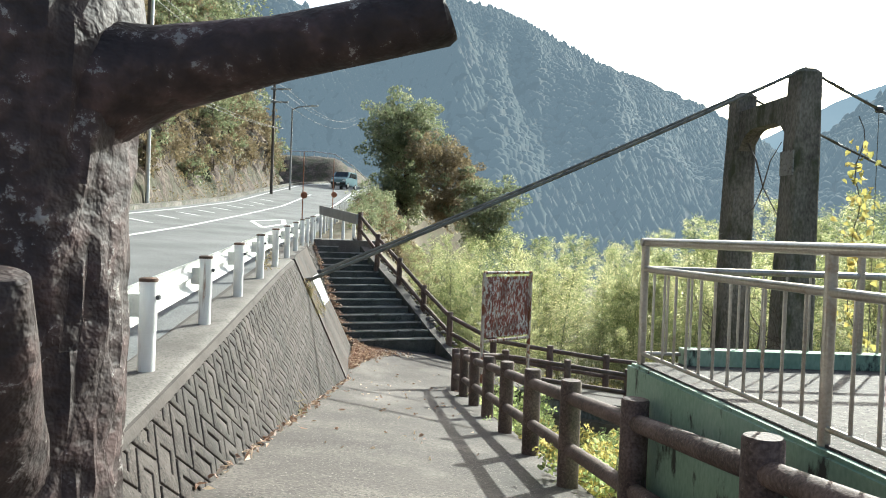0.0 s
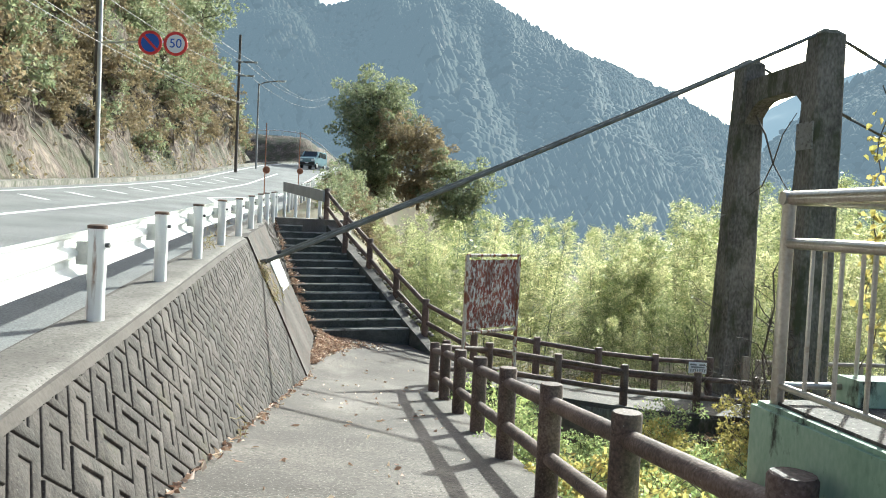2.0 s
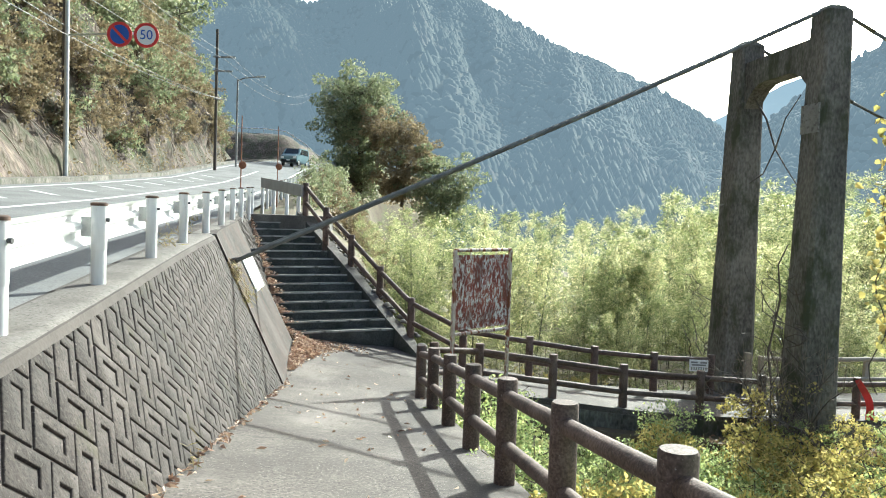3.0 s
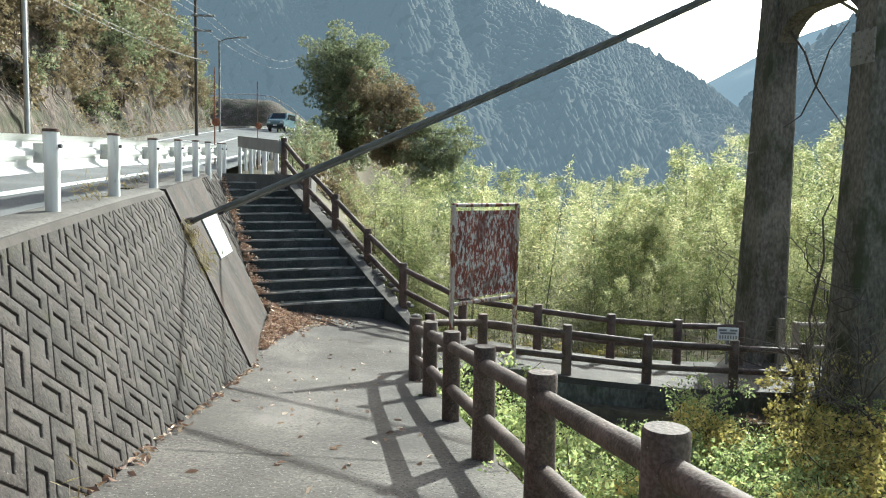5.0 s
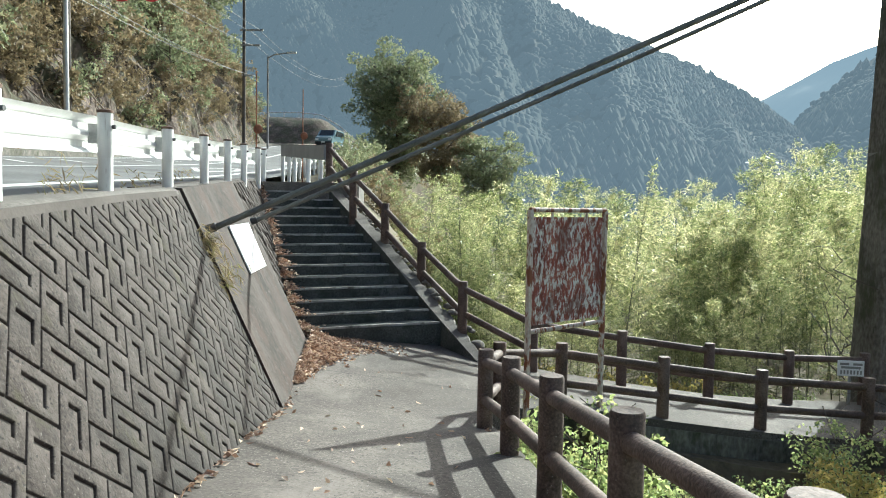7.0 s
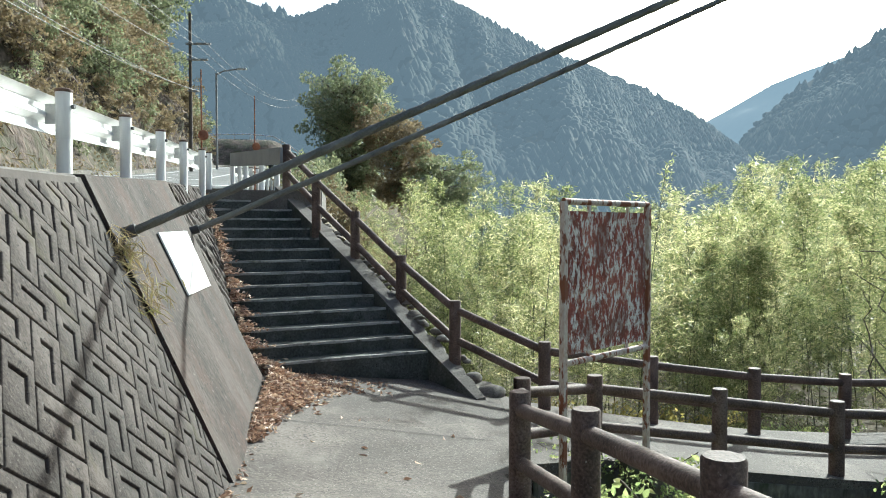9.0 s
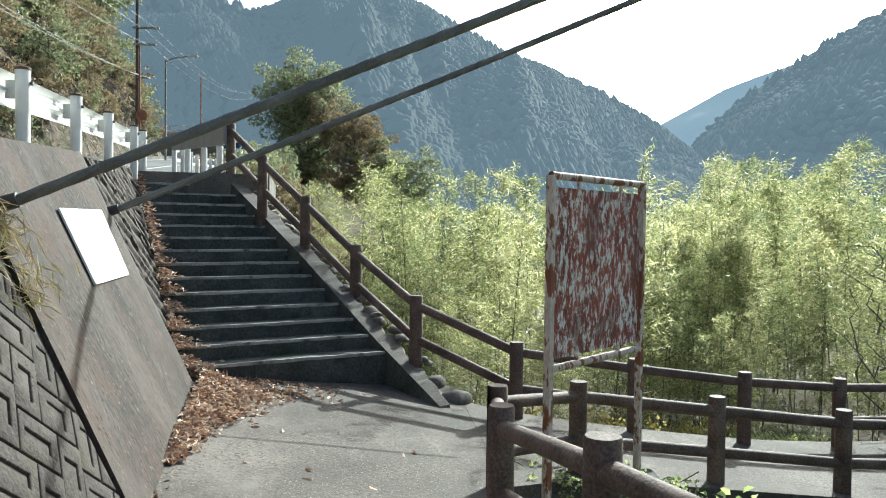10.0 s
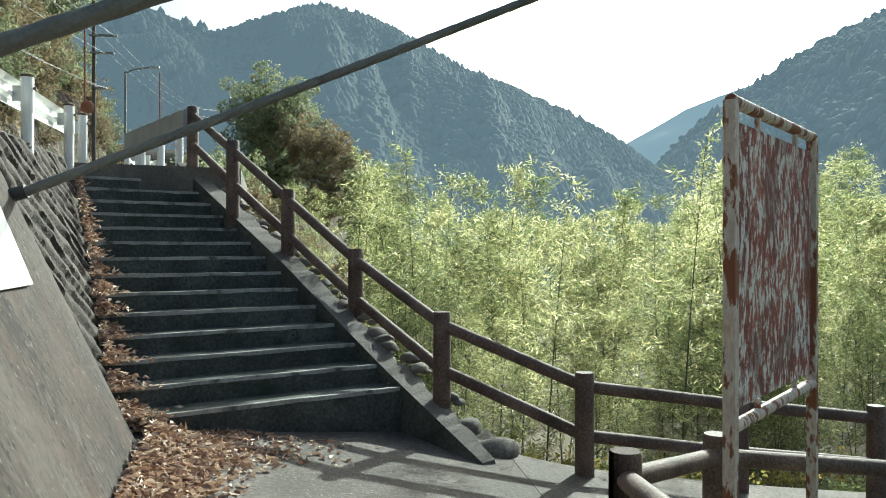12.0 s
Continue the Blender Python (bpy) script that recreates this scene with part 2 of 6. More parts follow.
BARK = material("bark", [(0.06, 0.045, 0.032), (0.12, 0.095, 0.07), (0.17, 0.14, 0.11)], 4, 0.95, bump=0.9, fine=25, stretch=(1, 1, 0.3), depth=0.02)
TWIG = material("pale_twig", [(0.13, 0.1, 0.075), (0.26, 0.21, 0.17)], 5, 0.9, bump=0.3, fine=30)
FAR_WALL = material("pale_far_plaster", [(0.42, 0.42, 0.4), (0.55, 0.55, 0.53)], 0.4, 0.8, bump=0, fine=3)
PALE_WOOD = material("pale_weathered_wood", [(0.2, 0.17, 0.13), (0.32, 0.28, 0.22), (0.42, 0.38, 0.31)], 3, 0.85, bump=0.6, fine=40, stretch=(1, 1, 0.2), depth=0.005)
RED_CLOTH = material("red_plastic", [(0.45, 0.03, 0.03), (0.6, 0.05, 0.045)], 6, 0.5, bump=0.2, leaf=0.3)
# distance haze is put into the far slopes as a faint bluish emission
HAZE_GLOW = (0.375, 0.47, 0.555)
WOODS = material("far_woods", [(0.006, 0.012, 0.007), (0.015, 0.019, 0.012), (0.056, 0.036, 0.027)], 0.014, 0.95, bump=0, by="island", fine_mix=0.72, glow=(HAZE_GLOW, 0.222), spec=0.05)
SLOPE = material("far_slope", [(0.008, 0.011, 0.007), (0.016, 0.018, 0.011), (0.03, 0.024, 0.016)], 0.02, 0.95, bump=0, fine=0.2, glow=(HAZE_GLOW, 0.2), spec=0.05)
FAR_SLOPE = material("farthest_slope", [(0.03, 0.042, 0.03), (0.05, 0.06, 0.04)], 0.01, 0.95, bump=0, fine=0.1, glow=(HAZE_GLOW, 0.42), spec=0.1)
GLASS_DARK = material("car_glass", [(0.02, 0.025, 0.03), (0.03, 0.035, 0.04)], 2, 0.08, bump=0, spec=0.8)
CAR_PAINT = material("teal_car_paint", [(0.2, 0.3, 0.33), (0.23, 0.33, 0.36)], 1, 0.25, 0.2, bump=0)
BLACK = material("black_rubber", [(0.02, 0.02, 0.02), (0.035, 0.035, 0.035)], 6, 0.8, bump=0.2)
SIGN_BLUE = material("sign_blue", [(0.02, 0.09, 0.42), (0.03, 0.11, 0.46)], 2, 0.5, bump=0)
ROUND_RED = material("sign_red", [(0.55, 0.03, 0.03), (0.6, 0.04, 0.04)], 2, 0.5, bump=0)
SIGN_WHITE = material("sign_white", [(0.78, 0.78, 0.78), (0.82, 0.82, 0.82)], 2, 0.5, bump=0)
POLE_GREY = material("pole_grey", [(0.2, 0.2, 0.2), (0.3, 0.3, 0.29)], 2, 0.75, bump=0.2)
POLE_BROWN = material("pole_brown", [(0.065, 0.055, 0.046), (0.125, 0.105, 0.09)], 2, 0.9, bump=0.3)

# ---- mesh helpers ----


def mesh_of(name, bm, mat, smooth=False):
    me = bpy.data.meshes.new(name)
    bmesh.ops.recalc_face_normals(bm, faces=bm.faces)
    bm.to_mesh(me)
    bm.free()
    me.materials.append(mat)
    if smooth:
        me.shade_smooth()
        me.set_sharp_from_angle(angle=radians(38))
    return me


def part(name, bm, mat, parent=None, label="", smooth=False):
    ob = new(name, mesh_of(name, bm, mat, smooth) if isinstance(bm, bmesh.types.BMesh) else bm)
    ob.parent = parent
    return tagged(ob, label)


def thing(name, label, category, at=(0, 0, 0), group="", kind=""):
    ob = new(name)
    ob.location = at
    ob.empty_display_size = 0.1
    return tagged(ob, label, category, group, kind)


def under(ob, parent):
    """Parents ob, whose mesh is in world metres, under a thing that stands at its base."""
    ob.parent = parent
    ob.matrix_parent_inverse = Matrix.Translation(parent.location).inverted()
    return ob


def wpart(name, bm, mat, parent, label="", smooth=False):
    return under(part(name, bm, mat, None, label, smooth), parent)


def box(bm, lo, hi, m=None, bevel=0.0):
    made = bmesh.ops.create_cube(bm, size=1)["verts"]
    c, s = (Vector(lo) + Vector(hi)) / 2, Vector(hi) - Vector(lo)
    bmesh.ops.transform(bm, verts=made, matrix=(m or Matrix()) @ Matrix.Translation(c) @ Matrix.Diagonal((*s, 1)))
    if bevel:
        edges = list({e for v in made for e in v.link_edges})
        bmesh.ops.bevel(bm, geom=edges, offset=bevel, segments=2, affect="EDGES", profile=0.6)
    return bm


def tube(bm, pts, radii, n=10, caps=True, wobble=0.0):
    """A round bar through the points, with a radius for each."""
    pts = [Vector(p) for p in pts]
    if not hasattr(radii, "__len__"):
        radii = [radii] * len(pts)
    rings = []
    side = None
    for i, p in enumerate(pts):
        d = (pts[min(i + 1, len(pts) - 1)] - pts[max(i - 1, 0)]).normalized()
        if side is None:
            side = d.orthogonal().normalized()
        side = (side - d * side.dot(d)).normalized()
        up = d.cross(side)
        ring = []
        for k in range(n):
            a = 2 * math.pi * k / n
            w = 1 + (wobble * noise.noise(p * 3.1 + Vector((math.cos(a), math.sin(a), 0))) if wobble else 0)
            ring.append(bm.verts.new(p + (side * math.cos(a) + up * math.sin(a)) * radii[i] * w))
        rings.append(ring)
    for a, b in zip(rings, rings[1:]):
        for k in range(n):
            bm.faces.new((a[k], a[(k + 1) % n], b[(k + 1) % n], b[k]))
    if caps:
        bm.faces.new(rings[0][::-1])
        bm.faces.new(rings[-1])
    return bm


def prism(bm, outline, depth):
    """A plate: the outline (a loop of 3D points) pushed along the vector depth."""
    a = [bm.verts.new(p) for p in outline]
    b = [bm.verts.new(Vector(p) + Vector(depth)) for p in outline]
    bm.faces.new(a[::-1])
    bm.faces.new(b)
    for i in range(len(a)):
        j = (i + 1) % len(a)
        bm.faces.new((a[i], a[j], b[j], b[i]))
    return bm


def sheet(bm, xs, ys, place):
    """A grid of quads over xs and ys; place(x, y) gives the point."""
    vs = [[bm.verts.new(place(x, y)) for x in xs] for y in ys]
    for j in range(len(ys) - 1):
        for i in range(len(xs) - 1):
            bm.faces.new((vs[j][i], vs[j][i + 1], vs[j + 1][i + 1], vs[j + 1][i]))
    return bm


def fast_mesh(name, verts, faces, mat, smooth=False):
    """A mesh from arrays: verts (n, 3), faces (m, k)."""
    me = bpy.data.meshes.new(name)
    k = faces.shape[1]
    me.vertices.add(len(verts))
    me.vertices.foreach_set("co", np.ascontiguousarray(verts, dtype=np.float32).ravel())
    me.loops.add(faces.size)
    me.loops.foreach_set("vertex_index", np.ascontiguousarray(faces, dtype=np.int32).ravel())
    me.polygons.add(len(faces))
    me.polygons.foreach_set("loop_start", np.arange(0, faces.size, k, dtype=np.int32))
    me.update(calc_edges=True)
    me.materials.append(mat)
    if smooth:
        me.shade_smooth()
    return me


def leaf_mesh(name, centres, dirs, length, width, mat, rng, fold=0.25):
    """Many pointed leaves, each two triangles folded along its midrib."""
    n = len(centres)
    d = dirs / (np.linalg.norm(dirs, axis=1, keepdims=True) + 1e-9)
    r = rng.normal(size=(n, 3))
    s = np.cross(d, r)
    s /= np.linalg.norm(s, axis=1, keepdims=True) + 1e-9
    u = np.cross(s, d)
    ln = (length * rng.uniform(0.6, 1.25, n))[:, None]
    wd = (width * rng.uniform(0.7, 1.2, n))[:, None]
    base, tip = centres - d * ln * 0.4, centres + d * ln * 0.6
    mid = centres + u * wd * fold
    v = np.stack([base, mid + s * wd * 0.5, tip, mid - s * wd * 0.5], 1).reshape(-1, 3)
    i = np.arange(n)[:, None] * 4
    f = np.concatenate([np.hstack([i, i + 1, i + 2]), np.hstack([i, i + 2, i + 3])])
    return fast_mesh(name, v, f, mat)


def broad_leaf_mesh(name, centres, dirs, length, width, mat, rng, fold=0.2):
    """Many ovate leaves, each two quads folded along its midrib, with a drooping tip."""
    n = len(centres)
    d = dirs / (np.linalg.norm(dirs, axis=1, keepdims=True) + 1e-9)
    s = np.cross(d, rng.normal(size=(n, 3)))
    s /= np.linalg.norm(s, axis=1, keepdims=True) + 1e-9
    u = np.cross(s, d)
    ln = (length * rng.uniform(0.6, 1.25, n))[:, None]
    wd = (width * rng.uniform(0.75, 1.2, n))[:, None]
    base = centres - d * ln * 0.4
    tip = centres + d * ln * 0.6 - u * wd * 0.25
    rows = [base]
    for side in (1, -1):
        for along, w in ((0.26, 0.46), (0.62, 0.4)):
            rows.append(base + d * ln * along + s * wd * w * side + u * wd * fold)
    rows.append(tip)
    v = np.stack(rows, 1).reshape(-1, 3)
    i = np.arange(n)[:, None] * 6
    f = np.concatenate([np.hstack([i, i + 1, i + 2, i + 5]), np.hstack([i, i + 5, i + 4, i + 3])])
    return fast_mesh(name, v, f, mat)


def lerp(a, b, t):
    return a + (b - a) * t


def smooth01(t):
    t = min(max(t, 0.0), 1.0)
    return t * t * (3 - 2 * t)


def table(pairs, v):
    """Piecewise linear look-up."""
    xs, ys = zip(*pairs)
    return float(np.interp(v, xs, ys))


# ---- the plan ----


def wall_x(y, z):
    """The battered face of the retaining wall."""
    return -0.76 - 0.129 * y - 0.48 * z


def panel_x(y, z):
    return -3.0 - 0.1 * (y - 14.16) - 0.5 * (z - 0.88)


def stair_wall_x(y, z):
    return -3.02 - 0.165 * (y - 16.5) - 0.44 * z


def wall_top(y):
    return table([(-10, 0.33), (2.77, 0.905), (4.75, 0.995), (6.7, 1.09), (8.7, 1.19), (10.7, 1.28), (12.7, 1.345), (16.6, 1.53), (22, 1.74)], y)


def landing(x):
    return table([(-3, -0.82), (0, -1.25), (3, -1.68), (4.2, -1.84), (5.4, -1.95), (8, -2.08), (14, -2.15)], x)


def floor_z(x, y):
    """The walked surface: a slope down to the landing, which tilts towards the bridge."""
    slope = 0.505 - 0.1275 * y - 0.05 * x
    return lerp(slope, landing(x), smooth01((y - 11.6) / 2.8))


def fence_x(y):
    return 0.28 + 0.112 * (12.39 - y)


def guard_x(y):
    return table([(-14, 0.72), (2.77, -1.8), (21.3, -4.42), (32, -5.9), (45, -7.3), (60, -8.7), (75, -10.2), (88, -11.2), (105, -10.5), (125, -3)], y)


def road_z(y, d=0.0):
    """Road level at d metres left of the guardrail."""
    return table([(-14, 0.1), (2.77, 0.87), (12.7, 1.31), (21, 1.66), (32, 2.25), (45, 3.1), (60, 4.55), (75, 5.9), (105, 8.2), (125, 9.2)], y) + 0.06 * max(d, 0)


def ground_z(x, y):
    """The earth under everything: shelf under road and path, then down to the river."""
    yr = min(max(y, -14), 125)
    g = guard_x(yr)
    bumps = 0.12 * noise.noise(Vector((x * 0.4, y * 0.4, 0)))
    if x < g + 0.25:
        return road_z(yr) - 0.5 - 0.02 * max(0, g - x)
    low = -2.75 - 0.05 * max(0, x - 3) - 0.03 * max(0, y - 20)
    if y < 22.3:
        edge = fence_x(y) + 0.2 if y < 13.5 else 0.5
        top = floor_z(min(x, 14), min(max(y, -14), 17)) - 0.3
        if y < 14.1:
            z = lerp(top, low, smooth01((x - edge) / 1.7))
        elif y < 17.3 and 0 < x < 12:
            z = top - 0.1
        else:
            z = lerp(top - 0.35, low, smooth01((x + 0.6) / 2.5))
    else:
        z = lerp(road_z(yr) - 0.25, low, smooth01((x - g - 1.0) / 6.0))
    return max(z, -9.0) + bumps


# ---- setting ----
steps_xy = sorted({*np.linspace(-14, 26, 81).round(2), *np.linspace(26, 90, 20).round(1), *np.linspace(90, 2500, 16).round(0), *np.linspace(-80, -14, 12).round(1), *np.linspace(-2500, -80, 10).round(0)})
steps_yy = sorted({*np.linspace(-8, 30, 77).round(2), *np.linspace(30, 130, 30).round(1), *np.linspace(130, 2500, 16).round(0), *np.linspace(-2500, -8, 12).round(0)})
bm = sheet(bmesh.new(), [float(v) for v in steps_xy], [float(v) for v in steps_yy], lambda x, y: (x, y, ground_z(x, y)))
tagged(part("ground", bm, SOIL, smooth=True), "brown earth with moss and leaf litter", "ground", kind="structure")


def footpath():
    bm = bmesh.new()
    ys = [float(v) for v in np.linspace(-9, 17.9, 68)]

    def place(u, y):
        z0 = 0.57 - 0.125 * y if y < 12.4 else -0.98
        left = wall_x(min(y, 12.4), z0) - 0.12 if y < 12.4 else -2.7
        right = fence_x(y) + 0.13 if y < 13.87 else 0.6
        x = lerp(left, right, u)
        return (x, y, floor_z(x, y))
    sheet(bm, [i / 9 for i in range(10)], ys, place)
    lower = bmesh.ops.extrude_face_region(bm, geom=bm.faces[:])
    bmesh.ops.translate(bm, verts=[v for v in lower["geom"] if isinstance(v, bmesh.types.BMVert)], vec=(0, 0, -0.35))
    return bm


def bridge_path():
    bm = bmesh.new()

    def place(x, u):
        y0 = table([(0.6, 13.95), (1.37, 14.45), (2.8, 14.7), (4.2, 14.9), (7, 15.2), (12, 15.9)], x)
        y1 = table([(0.6, 17.05), (1.16, 16.75), (2.6, 16.8), (4, 16.95), (5.4, 17.2), (7, 17.5), (12, 18.4)], x)
        return (x, lerp(y0, y1, u), landing(x) + 0.004)
    sheet(bm, [float(v) for v in np.linspace(0.6, 12, 28)], [i / 6 for i in range(7)], place)
    lower = bmesh.ops.extrude_face_region(bm, geom=bm.faces[:])
    bmesh.ops.translate(bm, verts=[v for v in lower["geom"] if isinstance(v, bmesh.types.BMVert)], vec=(0, 0, -0.22))
    return bm


footway = tagged(part("footpath", footpath(), PAVING), "grey weathered concrete footpath sloping down", "footpath", kind="structure")
tagged(part("footpath_lower", bridge_path(), PAVING), "grey concrete path between log fences to the bridge", "footpath", kind="structure")

for jy, x0, x1, skew in ((14.35, -1.95, 0.3, 0.12), (7.7, -1.45, 0.75, 0.0), (1.9, -1.1, 1.35, 0.05)):
    bm = sheet(bmesh.new(), [lerp(x0, x1, i / 14) for i in range(15)], [0, 0.014], lambda x, d: (x, jy + skew * (x - x0) + d + 0.012 * noise.noise(Vector((x * 3, jy, 0))), floor_z(x, jy + skew * (x - x0) + d) + 0.006))
    part("joint", bm, BLACK_GAP, footway, "dark joint in the paving")


def road_sheet(d0, d1, lift, ys, steps=8):
    return sheet(bmesh.new(), [lerp(d0, d1, i / steps) for i in range(steps + 1)], ys, lambda d, y: (guard_x(y) - d, y, road_z(y, d) + lift))


road_ys = [float(v) for v in np.linspace(-14, 125, 140)]
road = tagged(part("road", road_sheet(0.1, 8.6, 0, road_ys), ASPHALT, smooth=True), "grey sunlit asphalt road curving along the slope", "road", kind="structure")


def strip(d0, d1, y0, y1):
    n = max(2, int((y1 - y0) / 2))
    return road_sheet(d0, d1, 0.006, [lerp(y0, y1, i / n) for i in range(n + 1)], 1)


part("edge_line", strip(1.0, 1.2, -14, 120), PAINT, road)
part("edge_line", strip(6.9, 7.05, -14, 120), PAINT, road)
part("centre_line", strip(3.9, 4.05, -14, 60), PAINT, road)
for k in range(14):
    y0 = 4 + k * 3.4
    bm = bmesh.new()
    q = [(5.0, y0), (5.25, y0), (6.3, y0 + 1.1), (6.05, y0 + 1.1)]
    bm.faces.new([bm.verts.new((guard_x(y) - d, y, road_z(y, d) + 0.006)) for d, y in q])
    part("slow_mark", bm, PAINT, road)
for a, b in (((2.0, 24), (2.9, 27.5)), ((2.9, 27.5), (2.0, 31)), ((2.0, 24), (1.6, 27.5)), ((1.6, 27.5), (2.0, 31))):
    bm = bmesh.new()
    q = [(a[0] - 0.1, a[1]), (a[0] + 0.1, a[1]), (b[0] + 0.1, b[1]), (b[0] - 0.1, b[1])]
    bm.faces.new([bm.verts.new((guard_x(y) - d, y, road_z(y, d) + 0.008)) for d, y in q])
    part("diamond_mark", bm, PAINT, road)
# kerb at the foot of the slope
bm = bmesh.new()
for y0, y1 in zip(road_ys, road_ys[1:]):
    q = [(guard_x(y) - d, y, road_z(y, d)) for y, d in ((y0, 7.6), (y1, 7.6), (y1, 8.0), (y0, 8.0))]
    prism(bm, [(a, b, c - 0.02) for a, b, c in q], (0, 0, 0.2))
tagged(part("kerb", bm, TOWER), "low dark concrete kerb along the rock slope", "kerb", kind="structure")
# shoulder between road and retaining wall
def coping_point(u, y):
    zt, r = wall_top(y), lerp(0.115, 0.035, smooth01((y - 12.2) / 0.6))
    x_face = wall_x(y, zt) if y < 12.5 else lerp(panel_x(y, zt), stair_wall_x(y, zt), smooth01((y - 16.1) / 0.5)) - 0.03
    wear = 0.012 * noise.noise(Vector((y * 1.7, u * 3, 2))) + 0.006 * noise.noise(Vector((y * 7, u * 5, 9)))
    if u >= 5:
        f = (u - 5) / 3
        return (lerp(x_face + 0.01 - r, guard_x(y) - 0.2, f), y, lerp(zt, max(zt, road_z(y)) + 0.003, f) + wear * 0.5 * (1 - f))
    ang = u / 5 * math.pi / 2
    return (x_face + 0.01 - r + (r + 0.01 + 0.5 * wear) * math.cos(ang), y, zt - r + r * math.sin(ang) + wear * 0.5)


bm = sheet(bmesh.new(), list(range(9)), [float(v) for v in np.linspace(-9, 21.2, 150)], coping_point)
lower = bmesh.ops.extrude_face_region(bm, geom=bm.faces[:])
bmesh.ops.translate(bm, verts=[v for v in lower["geom"] if isinstance(v, bmesh.types.BMVert)], vec=(0, 0, -0.3))
tagged(part("wall_coping", bm, CONCRETE, smooth=True), "worn concrete ledge under the guardrail posts", "ledge", kind="structure")
# ---- retaining wall ----
wall_along = Vector((-0.129, 1, 0)).normalized()
wall_up = Vector((-0.48, 0, 1)).normalized()
wall_out = wall_along.cross(wall_up).normalized()
if wall_out.x < 0:
    wall_out = -wall_out


def wall_backing(y0, y1):
    bm = bmesh.new()
    n = 24
    a, b, c, d = [], [], [], []
    for i in range(n + 1):
        y = lerp(y0, y1, i / n)
        zt, zb = wall_top(y) - 0.02, floor_z(-1.8, y) - 0.4
        off = wall_out * -0.013
        a.append(bm.verts.new(Vector((wall_x(y, zb), y, zb)) + off))
        b.append(bm.verts.new(Vector((wall_x(y, zt), y, zt)) + off))
        c.append(bm.verts.new(Vector((wall_x(y, zt) - 0.5, y, zt))))
        d.append(bm.verts.new(Vector((wall_x(y, zt) - 0.5, y, zb))))
    for i in range(n):
        for p, q in ((a, b), (b, c), (c, d)):
            bm.faces.new((p[i], q[i], q[i + 1], p[i + 1]))
    bm.faces.new((a[0], b[0], c[0], d[0]))
    bm.faces.new((a[-1], b[-1], c[-1], d[-1]))
    return bm


retaining_wall = tagged(part("retaining_wall", wall_backing(-4.5, 12.6), GROOVE), "grey concrete retaining wall with a relief of nested parallelograms", "retaining wall", kind="structure")
# the relief: a sheared herringbone of long blocks, each with a hooked groove
BLOCK_U, BLOCK_V = Vector((0.2, -0.16)), Vector((0.19, 0.195))
LONG = 1.5


def inset_ring(bm, q, inset, z):
    """The outline q in the wall's plane, drawn in by inset metres (out, if negative)."""
    n = len(q)
    turn = 1 if sum(q[i - 1][0] * q[i][1] - q[i][0] * q[i - 1][1] for i in range(n)) > 0 else -1
    edges = []
    for i in range(n):
        a, b = Vector(q[i]), Vector(q[(i + 1) % n])
        d = (b - a).normalized()
        edges.append((a, d, Vector((-d.y, d.x)) * turn))
    out = []
    for i in range(n):
        (a, d, m), (b, e, k) = edges[i - 1], edges[i]
        p, r = a + m * inset, b + k * inset
        t = ((r.x - p.x) * e.y - (r.y - p.y) * e.x) / (d.x * e.y - d.y * e.x)
        out.append(bm.verts.new((p.x + d.x * t, p.y + d.y * t, z)))
    return out


def block_bm(upright, kind):
    """One relief block: a sheared plate with rounded flanks and a hooked groove sunk into it."""
    bm = bmesh.new()
    du, dv = (1.0, LONG) if upright else (LONG, 1.0)

    def at(u, v):
        p = BLOCK_U * (u * du) + BLOCK_V * (v * dv)
        return (p.x, p.y)
    a, b, h, low = ((0.28, 0.62, 0.74, 0.24), (0.22, 0.66, 0.69, 0.3), (0.32, 0.6, 0.77, 0.2))[kind]
    if not upright:
        a, b, h, low = a - 0.06, b + 0.06, h - 0.06, low + 0.04
    c, h0 = b + 0.1 / du, h - 0.1 / dv
    tops = []
    for q, sign in (([at(0, 0), at(1, 0), at(1, 1), at(0, 1)], 1), ([at(a, h0), at(b, h0), at(b, low), at(c, low), at(c, h), at(a, h)], -1)):
        shift = 0.0 if sign > 0 else 0.008
        rings = [inset_ring(bm, q, sign * i + shift, z) for i, z in ((0.003, -0.03), (0.008, -0.012), (0.0105, -0.004), (0.016, 0.0))]
        n = len(q)
        for p, t in zip(rings, rings[1:]):
            for i in range(n):
                bm.faces.new((p[i], p[(i + 1) % n], t[(i + 1) % n], t[i]))
        tops += [bm.edges.get((rings[-1][i], rings[-1][(i + 1) % n])) for i in range(n)]
    bmesh.ops.triangle_fill(bm, edges=tops, use_beauty=True)
    return bm


